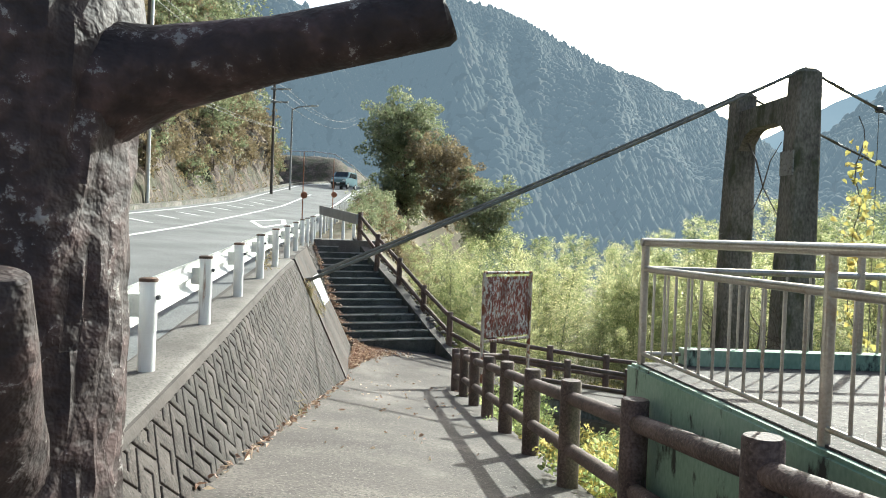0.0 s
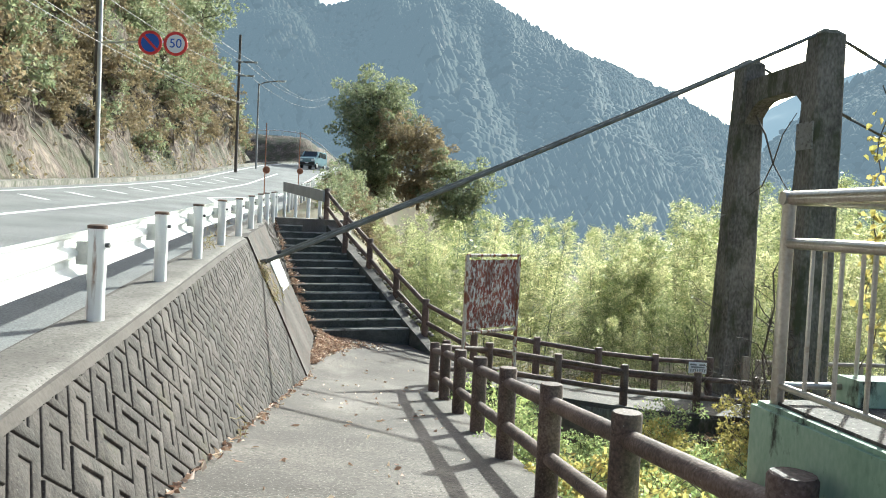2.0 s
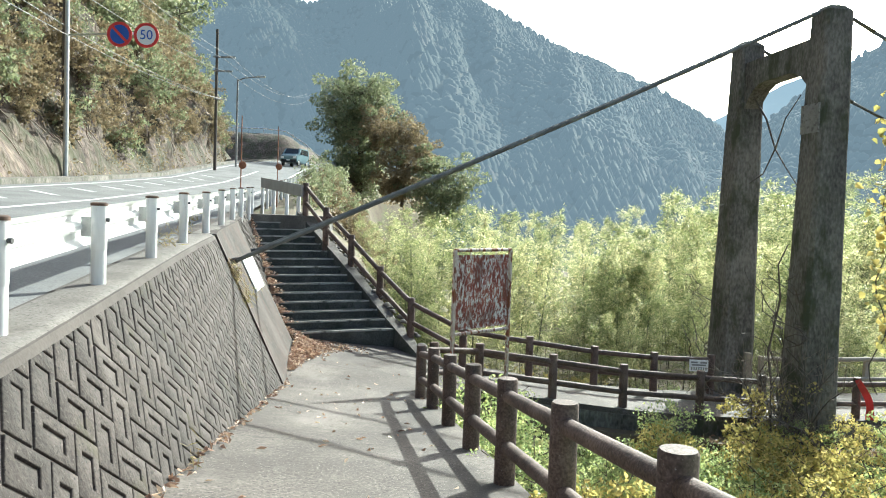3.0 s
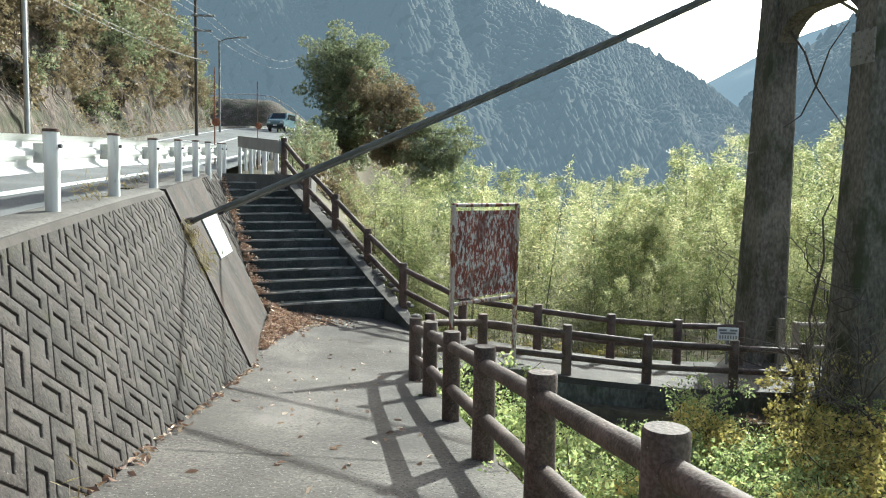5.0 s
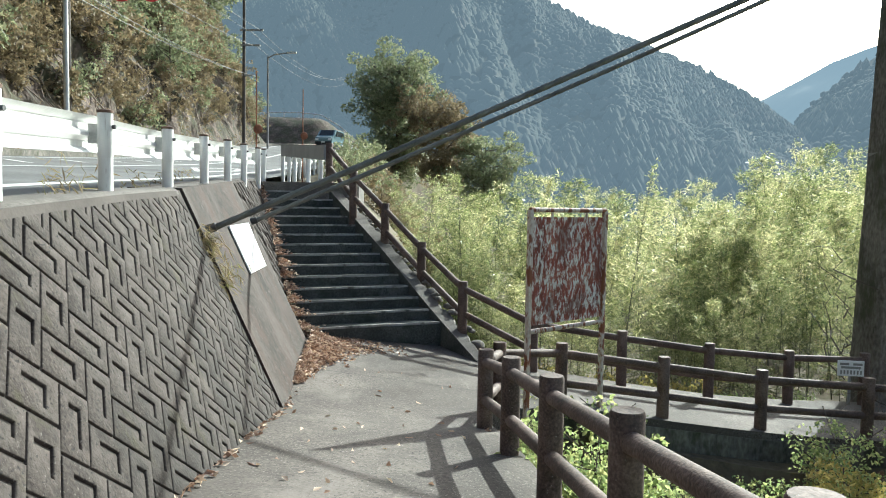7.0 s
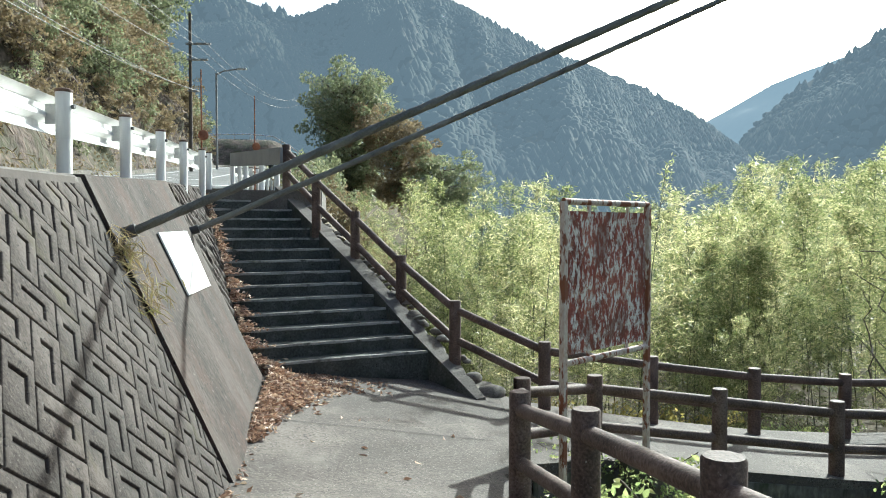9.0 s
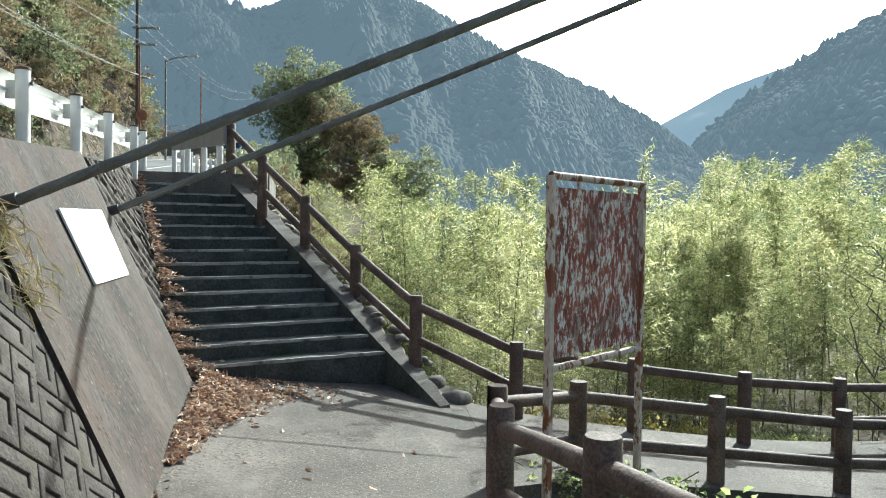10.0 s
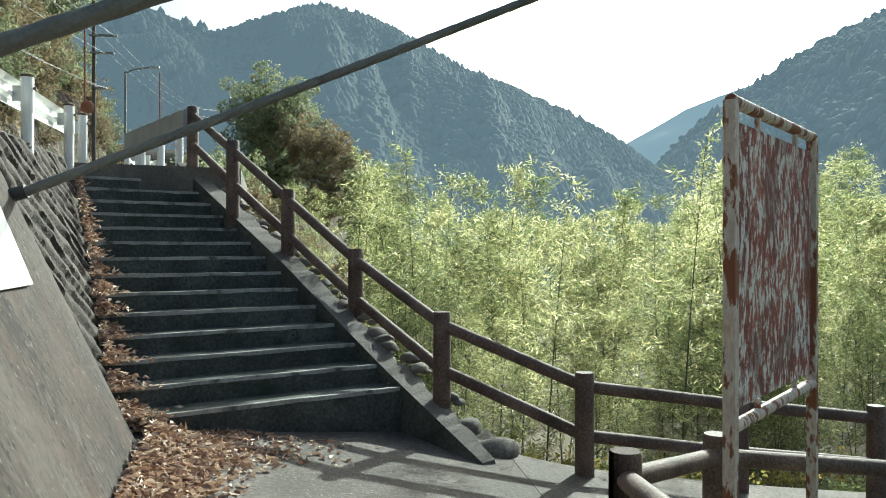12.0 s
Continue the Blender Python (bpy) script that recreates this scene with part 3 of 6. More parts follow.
def lay_relief():
    kinds = {(up, k): mesh_of("relief_block", block_bm(up, k), WALL, True) for up in (False, True) for k in range(3)}
    turn = Matrix((wall_along, wall_up, wall_out)).transposed().to_4x4()
    origin = Vector((wall_x(0, 0), 0, 0))
    start = Vector((8.284, 0.633)) - BLOCK_V
    step_a, step_b = BLOCK_U + BLOCK_V, (BLOCK_U - BLOCK_V) * LONG
    for ia in range(-45, 30):
        for ib in range(-12, 12):
            for up in (False, True):
                at = start + step_a * ia + step_b * ib
                if up:
                    at = at + BLOCK_U * LONG + BLOCK_V * (1 - LONG)
                du, dv = (1.0, LONG) if up else (LONG, 1.0)
                corner = origin + wall_along * at.x + wall_up * at.y
                far_y = corner.y + (BLOCK_U.x * du + BLOCK_V.x * dv) * wall_along.y
                top_z = corner.z + BLOCK_V.y * dv * wall_up.z
                low_z = corner.z + BLOCK_U.y * du * wall_up.z
                y = corner.y
                if y > 12.44 or y < -3.6 or low_z > wall_top(y) - 0.1 or top_z < floor_z(-1.7, y) - 0.05:
                    continue
                k = (ia * 7 + ib * 5 + (ia * ib) % 5) % 3
                m = Matrix.Translation(corner) @ turn
                if top_z > wall_top(y) - 0.09 or far_y > 12.4:
                    bm = block_bm(up, k)
                    bm.transform(m)
                    grade = (wall_top(y + 0.3) - wall_top(y)) / 0.3
                    slope = Vector((-0.48 * grade - 0.129, 1, grade)).normalized()
                    edge = slope.cross(wall_out)
                    edge = edge if edge.z > 0 else -edge
                    p = Vector((wall_x(y, wall_top(y) - 0.075), y, wall_top(y) - 0.075))
                    bmesh.ops.bisect_plane(bm, geom=bm.verts[:] + bm.edges[:] + bm.faces[:], plane_co=p, plane_no=edge, clear_outer=True)
                    bmesh.ops.bisect_plane(bm, geom=bm.verts[:] + bm.edges[:] + bm.faces[:], plane_co=(0, 12.47, 0), plane_no=(0, 1, 0), clear_outer=True)
                    bmesh.ops.holes_fill(bm, edges=[ed for ed in bm.edges if ed.is_boundary], sides=8)
                    if len(bm.faces):
                        under(part("relief_block", bm, WALL, smooth=True), retaining_wall)
                    continue
                ob = new("relief_block", kinds[(up, k)])
                ob.matrix_world = m
                under(ob, retaining_wall)


# smooth concrete panel beyond the joint
def smooth_panel():
    bm = bmesh.new()
    cols = []
    for i in range(15):
        u = i / 14
        col = []
        for j in range(11):
            v = j / 10
            y0 = lerp(12.46, 12.62, v)
            y1 = lerp(16.62, 16.75, v)
            y = lerp(y0, y1, u)
            z = lerp(floor_z(-2, y) - 0.3, wall_top(y), v)
            x = lerp(wall_x(y, z) + 0.025, panel_x(y, z), smooth01((y - 12.45) / 1.1)) - 0.36 * smooth01((u - 0.8) / 0.2) * (1 - 0.6 * v)
            col.append(bm.verts.new((x, y, z)))
        cols.append(col)
    for a, b in zip(cols, cols[1:]):
        for j in range(10):
            bm.faces.new((a[j], b[j], b[j + 1], a[j + 1]))
    made = bmesh.ops.extrude_face_region(bm, geom=bm.faces[:])
    bmesh.ops.translate(bm, verts=[v for v in made["geom"] if isinstance(v, bmesh.types.BMVert)], vec=(-0.6, 0, 0))
    return bm


tagged(part("wall_panel", smooth_panel(), PANEL, smooth=True), "smooth grey concrete face with faint rust stains", "retaining wall", kind="structure")


def stair_wall():
    bm = bmesh.new()
    ys, vs = [float(v) for v in np.linspace(16.45, 21.6, 170)], [i / 84 for i in range(85)]

    def place(v, y):
        zt = wall_top(y) if y < 20.8 else wall_top(y) - 0.1
        z = lerp(-1.3, zt, v)
        ridge = math.sin((z * 0.8 + y * 0.62) * 27 + 2.6 * noise.noise(Vector((y * 1.7, z * 1.7, 4))))
        r = 0.06 * smooth01(0.5 + 1.2 * ridge) * (0.75 + 0.35 * noise.noise(Vector((y * 3 - z * 2, z, 7)))) + 0.02 * noise.noise(Vector((y * 7, z * 7, 1)))
        return (stair_wall_x(y, z) + r * (0 if v == 1 else 1), y, z)
    sheet(bm, vs, ys, place)
    made = bmesh.ops.extrude_face_region(bm, geom=bm.faces[:])
    bmesh.ops.translate(bm, verts=[v for v in made["geom"] if isinstance(v, bmesh.types.BMVert)], vec=(-0.4, 0, 0))
    return bm


tagged(part("wall_stairs", stair_wall(), WALL, smooth=True), "rough grey concrete wall beside the stairs", "retaining wall", kind="structure")

# ---- stairs ----
STEPS = 15
FOOT_L, FOOT_R, HEAD_L, HEAD_R = Vector((-2.8, 16.22)), Vector((-0.3, 17.42)), Vector((-4.5, 20.85)), Vector((-3.2, 21.6))
RISE0, RISE1 = -0.79, 1.62


def stairs():
    st = tagged(new("stairs"), "worn grey concrete stairs in shade with fallen leaves", "stairs", kind="structure")
    for k in range(STEPS):
        t0, t1 = k / (STEPS - 1), min((k + 1.15) / (STEPS - 1), 1.12)
        z = lerp(RISE0, RISE1, t0)
        la, ra = FOOT_L.lerp(HEAD_L, t0), FOOT_R.lerp(HEAD_R, t0)
        lb, rb = FOOT_L.lerp(HEAD_L, t1), FOOT_R.lerp(HEAD_R, t1)
        bm = bmesh.new()
        low = z - 0.5
        n = 8
        rows = []
        for i in range(n + 1):
            u = i / n
            a, b = la.lerp(ra, u), lb.lerp(rb, u)
            d = (a - b).normalized()
            w = 0.008 * noise.noise(Vector((u * 6, k * 3.3, 0)))
            rows.append([bm.verts.new(p) for p in ((a.x, a.y, low), (a.x, a.y, z - 0.018 + w), (a.x - d.x * 0.018, a.y - d.y * 0.018, z + w), (b.x, b.y, z + w * 0.5), (b.x, b.y, low))])
        for p, q in zip(rows, rows[1:]):
            for j in range(5):
                bm.faces.new((p[j], q[j], q[(j + 1) % 5], p[(j + 1) % 5]))
        bm.faces.new(rows[0])
        bm.faces.new(rows[-1][::-1])
        ob = part("step", bm, STEP, st)
        # pale strip: the worn edge, with the light on it put into the colour
        bm = bmesh.new()
        cut = [(lerp(0.02, 0.98, i / 16)) for i in range(17)]
        front = [la.lerp(ra, u) for u in cut]
        back = [la.lerp(ra, u) - (la.lerp(ra, u) - lb.lerp(rb, u)).normalized() * (0.035 + 0.03 * abs(noise.noise(Vector((u * 9, k * 5.1, 3))))) for u in cut]
        fv = [bm.verts.new((p.x + 0.002, p.y - 0.006, z + 0.009 + 0.008 * noise.noise(Vector((u * 6, k * 3.3, 0))))) for p, u in zip(front, cut)]
        bv = [bm.verts.new((p.x, p.y, z + 0.009 + 0.008 * noise.noise(Vector((u * 6, k * 3.3, 0))))) for p, u in zip(back, cut)]
        dv = [bm.verts.new((p.x + 0.003, p.y - 0.008, z - 0.026 + 0.012 * noise.noise(Vector((p.x * 7, k * 2.3, 6))))) for p in front]
        for i in range(16):
            bm.faces.new((fv[i], fv[i + 1], bv[i + 1], bv[i]))
            bm.faces.new((dv[i], dv[i + 1], fv[i + 1], fv[i]))
        part("nosing", bm, NOSING, ob, "worn step edge, coloured pale for the light it catches")
    return st


stairs()
bm = bmesh.new()
prism(bm, [(-4.6, 20.7, 1.2), (-2.3, 21.3, 1.2), (-2.6, 24.5, 1.2), (-5.6, 24.5, 1.2)], (0, 0, 0.44))
tagged(part("stair_landing", bm, CONCRETE), "concrete landing at the head of the stairs", "landing", kind="structure")


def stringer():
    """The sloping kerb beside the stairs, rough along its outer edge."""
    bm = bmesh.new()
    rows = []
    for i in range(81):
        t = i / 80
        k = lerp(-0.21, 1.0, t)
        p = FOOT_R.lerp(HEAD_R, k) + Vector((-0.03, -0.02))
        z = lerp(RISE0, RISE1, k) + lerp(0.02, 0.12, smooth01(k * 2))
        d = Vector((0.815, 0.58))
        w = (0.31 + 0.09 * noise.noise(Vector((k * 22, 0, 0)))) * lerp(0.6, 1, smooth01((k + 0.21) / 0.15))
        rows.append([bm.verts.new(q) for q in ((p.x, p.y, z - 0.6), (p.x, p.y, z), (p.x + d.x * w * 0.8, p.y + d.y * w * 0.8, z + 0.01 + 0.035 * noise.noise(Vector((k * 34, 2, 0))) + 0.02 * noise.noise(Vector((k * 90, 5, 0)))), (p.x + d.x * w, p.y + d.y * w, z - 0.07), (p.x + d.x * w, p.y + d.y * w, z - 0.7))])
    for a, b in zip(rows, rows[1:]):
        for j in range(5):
            # slot 1, the darker step concrete, puts shade into the inner face's colour
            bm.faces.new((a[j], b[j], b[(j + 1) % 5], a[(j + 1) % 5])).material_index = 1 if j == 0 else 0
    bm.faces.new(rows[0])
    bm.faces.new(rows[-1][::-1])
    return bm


stair_kerb = tagged(part("stair_kerb", stringer(), CONCRETE), "rough sloping concrete kerb, its shaded inner face coloured darker", "kerb", kind="structure")
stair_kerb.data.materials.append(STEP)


def kerb_stones():
    """Rubble lying along the outer edge of the stair kerb."""
    r = np.random.default_rng(41)
    meshes = []
    for seed in range(4):
        bm = bmesh.new()
        bmesh.ops.create_icosphere(bm, subdivisions=2, radius=0.1)
        for v in bm.verts:
            v.co *= 1 + 0.45 * noise.noise(v.co * 9 + Vector((seed * 3.7, 0, 0)))
            v.co.z *= 0.6
        meshes.append(mesh_of("stone", bm, CONCRETE, True))
    for i in range(34):
        k = lerp(-0.1, 0.95, (i + float(r.uniform(0, 0.8))) / 34)
        p = FOOT_R.lerp(HEAD_R, k) + Vector((0.815, 0.58)) * float(r.uniform(0.24, 0.36))
        ob = new("stone", meshes[i % 4])
        f = float(r.uniform(0.45, 1.0))
        ob.matrix_world = pose(p.x, p.y, lerp(RISE0, RISE1, k) + 0.06, 0, float(r.uniform(-20, 20)), float(r.uniform(0, 360))) @ Matrix.Diagonal((f, f * 1.3, f, 1))
        tagged(ob, "rough grey stone bedded along the stair kerb", "stone", "stones along the stair kerb")


kerb_stones()
# dark retaining edge below the lower path
bm = bmesh.new()
pts = [(0.62, 13.93), (1.37, 14.43), (2.8, 14.68), (4.2, 14.88), (7, 15.18), (12, 15.88)]
for (xa, ya), (xb, yb) in zip(pts, pts[1:]):
    za, zb = landing(xa), landing(xb)
    prism(bm, [(xa, ya, za - 0.1), (xb, yb, zb - 0.1), (xb, yb, zb - 1.6), (xa, ya, za - 1.6)], (0, 0.3, 0))
tagged(part("wall_path_edge", bm, TOWER), "dark damp concrete wall holding the lower path", "retaining wall", kind="structure")

# ---- log fences ----


def post_mesh(h):
    bm = bmesh.new()
    r = 0.082
    zs = [(-0.25, r), (0.02, r * 1.02), (h * 0.5, r), (h - 0.012, r * 0.99), (h, r * 0.9)]
    tube(bm, [(0, 0, z) for z, _ in zs], [q for _, q in zs], 18, True, 0.03)
    return mesh_of("post", bm, LOG, True)


POSTS = {h: post_mesh(h) for h in (0.84, 0.88)}


def log_fence(label, posts, h=0.84, rails=(0.7, 0.3)):
    """posts: (x, y, z of the ground)."""
    f = thing("log_fence", label, "fence", posts[0])
    for p in posts:
        ob = part("post", POSTS[h], None, None)
        ob.matrix_world = pose(*p, 0, 0, (p[0] * 977 + p[1] * 311) % 360)
        under(ob, f)
    for a, b in zip(posts, posts[1:]):
        for r in rails:
            bm = bmesh.new()
            pa, pb = Vector(a) + Vector((0, 0, r)), Vector(b) + Vector((0, 0, r))
            d = (pb - pa).normalized()
            tube(bm, [lerp(pa, pb, i / 5) if 0 < i < 5 else (pa + d * 0.05 if i == 0 else pb - d * 0.05) for i in range(6)], 0.054, 12, True, 0.04)
            wpart("rail", bm, LOG, f, smooth=True)
    return f


main_posts = []
for i in range(12):
    y = 12.39 - 1.487 * i
    main_posts.append((fence_x(y), y, floor_z(fence_x(y), y)))
log_fence("brown imitation-log fence along the sloping footpath", [(0.5, 13.87, floor_z(0.5, 13.87))] + main_posts)
near_posts = [(1.37, 14.63), (2.8, 14.88), (4.21, 15.07), (5.8, 15.3), (7.05, 15.35)]
log_fence("brown imitation-log fence on the edge of the lower path", [(0.5, 13.87, floor_z(0.5, 13.87))] + [(x, y, landing(x)) for x, y in near_posts])
outer_posts = [(1.16, 16.53), (2.58, 16.57), (4.01, 16.72), (5.38, 16.96), (6.75, 17.25)]
stair_posts = [(-3.0, 21.54, 1.66), (-2.254, 20.17, 0.995), (-1.52, 19.47, 0.334), (-0.74, 18.54, -0.366), (0.034, 17.28, -0.951)]
log_fence("brown imitation-log handrail climbing beside the stairs and along the lower path", stair_posts + [(x, y, landing(x)) for x, y in outer_posts], 0.88, (0.76, 0.34))

log_fence("brown imitation-log fence on the bridge approach past the tower", [(x, y, landing(x)) for x, y in ((8.42, 15.56), (9.16, 15.69), (10.6, 15.92), (12.0, 16.15))])


def pale_railing():
    t = thing("pale_railing", "pale weathered timber railing on the bridge approach", "railing", (7.95, 17.5, landing(8)))
    posts = [Vector((x, y, landing(x))) for x, y in ((7.98, 17.48), (9.3, 17.72), (10.7, 17.98), (12.1, 18.25))]
    for p in posts:
        wpart("post", box(bmesh.new(), (p.x - 0.055, p.y - 0.055, p.z - 0.2), (p.x + 0.055, p.y + 0.055, p.z + 0.9), None, 0.01), PALE_WOOD, t)
    for a, b in zip(posts, posts[1:]):
        for z, r in ((0.86, 0.05), (0.4, 0.045)):
            wpart("rail", tube(bmesh.new(), [a + Vector((0, -0.08, z)), (a + b) / 2 + Vector((0, -0.08, z - 0.01)), b + Vector((0, -0.08, z))], r, 8, True, 0.06), PALE_WOOD, t, smooth=True)


pale_railing()
bm = box(bmesh.new(), (7.62, 17.46, landing(7.7) - 0.2), (7.76, 17.58, landing(7.7) + 0.95), None, 0.012)
tagged(part("wooden_post", bm, PALE_WOOD), "short pale wooden post standing before the tower leg", "post")


def red_streamer():
    bm = bmesh.new()
    rows = []
    for i in range(15):
        k = i / 14
        c = Vector((9.12 + 0.4 * k + 0.06 * math.sin(k * 5), 15.6 - 0.06 * math.sin(k * 3), -1.3 - 0.9 * k ** 0.85))
        w = 0.055 + 0.05 * k
        rows.append([bm.verts.new(c + Vector((-w, 0.02 * math.sin(k * 9), 0))), bm.verts.new(c + Vector((w, -0.02 * math.sin(k * 7), 0.03)))])
    for a, b in zip(rows, rows[1:]):
        bm.faces.new((a[0], a[1], b[1], b[0]))
    made = bmesh.ops.extrude_face_region(bm, geom=bm.faces[:])
    bmesh.ops.translate(bm, verts=[v for v in made["geom"] if isinstance(v, bmesh.types.BMVert)], vec=(0, 0.006, 0))
    return tagged(part("streamer", bm, RED_CLOTH, smooth=True), "red plastic streamer hanging from the fence post", "streamer")


red_streamer()

# ---- guardrail ----


def beam_profile():
    """A W-beam section: (offset from the posts, height below the post top)."""
    return [(-0.1, -0.05), (-0.13, -0.07), (-0.18, -0.1), (-0.18, -0.15), (-0.12, -0.185), (-0.12, -0.215), (-0.18, -0.25), (-0.18, -0.3), (-0.13, -0.33), (-0.1, -0.35)]


def guardrail(name_label, ys, h=0.66, beams=True, base=None):
    y0 = ys[0]
    g = thing("guardrail", name_label, "guardrail", (guard_x(y0), y0, wall_top(y0)))
    zs = [base(y) if base else wall_top(y) + 0.0 for y in ys]
    for y, z in zip(ys, zs):
        x = guard_x(y)
        bm = bmesh.new()
        tube(bm, [(x, y, z - 0.2), (x, y, z + 0.27)], 0.058, 16)
        tube(bm, [(x, y, z + 0.27), (x, y, z + 0.285), (x, y, z + h - 0.02)], [0.058, 0.062, 0.062], 16)
        post = wpart("post", bm, POST_STEEL, g, smooth=True)
        bm = bmesh.new()
        tube(bm, [(x, y, z + h - 0.03), (x, y, z + h - 0.008), (x, y, z + h)], [0.066, 0.066, 0.05], 16)
        part("cap", bm, CAP, post, "rusty brown post cap", True)
        bm = bmesh.new()
        box(bm, (x - 0.13, y - 0.04, z + h - 0.28), (x - 0.04, y + 0.04, z + h - 0.12), bevel=0.008)
        part("bracket", bm, GALV, post)
        bm = bmesh.new()
        tube(bm, [(x + 0.05, y, z + h - 0.14), (x + 0.085, y, z + h - 0.14)], 0.017, 8)
        part("bolt", bm, DARK_STEEL, post)
    prof = beam_profile()
    for (ya, za), (yb, zb) in zip(zip(ys, zs), zip(ys[1:], zs[1:])):
        bm = bmesh.new()
        a = [bm.verts.new((guard_x(ya) + o, ya, za + h + v)) for o, v in prof]
        b = [bm.verts.new((guard_x(yb) + o, yb, zb + h + v)) for o, v in prof]
        for i in range(len(prof) - 1):
            bm.faces.new((a[i], a[i + 1], b[i + 1], b[i]))
        made = bmesh.ops.extrude_face_region(bm, geom=bm.faces[:])
        bmesh.ops.translate(bm, verts=[v for v in made["geom"] if isinstance(v, bmesh.types.BMVert)], vec=(-0.006, 0, 0))
        wpart("beam", bm, WHITE_STEEL, g, smooth=True)
    return g


guardrail("white steel guardrail with rust-stained round posts on the wall", [0.8 - 1.99 * 2, 0.8 - 1.99, 0.8, 2.773, 4.746, 6.72, 8.7, 10.67, 12.73, 14.72, 16.6, 18.37, 20.4, 21.3])
far_ys = [27.6 + 2.0 * i for i in range(36)]
guardrail("white steel guardrail beyond the stairs following the road bend", far_ys, 0.7, base=lambda y: road_z(y) - 0.02)
# ---- rusty notice board ----


def notice_board():
    a, b = Vector((0.80, 13.40, 0)), Vector((1.85, 14.41, 0))
    d = (b - a).normalized()
    out = Vector((d.y, -d.x, 0))
    t = thing("notice_board", "rusted red sign board with peeling white paint on two legs", "sign", (a.x, a.y, floor_z(a.x, a.y)))
    top, low = 1.17, -0.27
    for p in (a, b):
        g = floor_z(p.x, p.y) if p is a else landing(p.x)
        bm = bmesh.new()
        box(bm, (-0.028, -0.028, min(g, -1.25) - 0.2), (0.028, 0.028, top), Matrix.Translation(p) @ Matrix.Rotation(math.atan2(d.y, d.x), 4, "Z"), 0.006)
        wpart("leg", bm, SIGN_FRAME, t)
    for z in (top, low):
        bm = bmesh.new()
        tube(bm, [a + Vector((0, 0, z)), b + Vector((0, 0, z))], 0.03, 10)
        wpart("crossbar", bm, SIGN_FRAME, t, smooth=True)
    p0, p1 = a + d * 0.045, b - d * 0.045
    bm = bmesh.new()
    n, rows = 24, 30
    grid = []
    for i in range(n + 1):
        col = []
        for j in range(rows + 1):
            u, v = i / n, j / rows
            p = lerp(p0, p1, u)
            bend = 0.012 * noise.noise(Vector((u * 3, v * 4, 7)))
            col.append(bm.verts.new(p + out * bend + Vector((0, 0, lerp(low + 0.07, top - 0.085, v)))))
        grid.append(col)
    for i in range(n):
        for j in range(rows):
            bm.faces.new((grid[i][j], grid[i + 1][j], grid[i + 1][j + 1], grid[i][j + 1]))
    made = bmesh.ops.extrude_face_region(bm, geom=bm.faces[:])
    bmesh.ops.translate(bm, verts=[v for v in made["geom"] if isinstance(v, bmesh.types.BMVert)], vec=out * -0.006)
    wpart("panel", bm, SIGN_RED, t, "red panel with flaking white paint")
    for u in (0.27, 0.73):
        for z0, z1 in ((top - 0.09, top - 0.005), (low + 0.005, low + 0.075)):
            bm = bmesh.new()
            p = lerp(a, b, u)
            box(bm, (-0.012, -0.012, z0), (0.012, 0.012, z1), Matrix.Translation(p) @ Matrix.Rotation(math.atan2(d.y, d.x), 4, "Z"))
            wpart("clip", bm, SIGN_FRAME, t)


notice_board()

# ---- suspension bridge towers and cables ----
LEG_L, LEG_R = Vector((7.58, 18.05, 0)), Vector((7.88, 15.0, 0))


def leg(c, top, low=-2.6):
    bm = bmesh.new()
    v = (LEG_L - LEG_R).normalized()
    u = Vector((v.y, -v.x, 0))
    rings = []
    n = 16
    for i in range(n + 1):
        t = i / n
        z = lerp(low, top, t)
        w = lerp(0.42, 0.275, t)
        ring = []
        for sx, sy in ((-1, -0.8), (-0.8, -1), (0.8, -1), (1, -0.8), (1, 0.8), (0.8, 1), (-0.8, 1), (-1, 0.8)):
            j = 1 + 0.035 * noise.noise(Vector((sx * 2 + c.x, sy * 2 + c.y, z * 1.4)))
            ring.append(bm.verts.new(c + (u * sx + v * sy) * w * j + Vector((-0.11 * (1 - t), 0, z))))
        rings.append(ring)
    cap = [bm.verts.new(c + (p.co - c - Vector((0, 0, top))) * 0.6 + Vector((0, 0, top + 0.1))) for p in rings[-1]]
    rings.append(cap)
    for a, b in zip(rings, rings[1:]):
        for k in range(8):
            bm.faces.new((a[k], a[(k + 1) % 8], b[(k + 1) % 8], b[k]))
    bm.faces.new(cap)
    bm.faces.new(rings[0][::-1])
    return bm


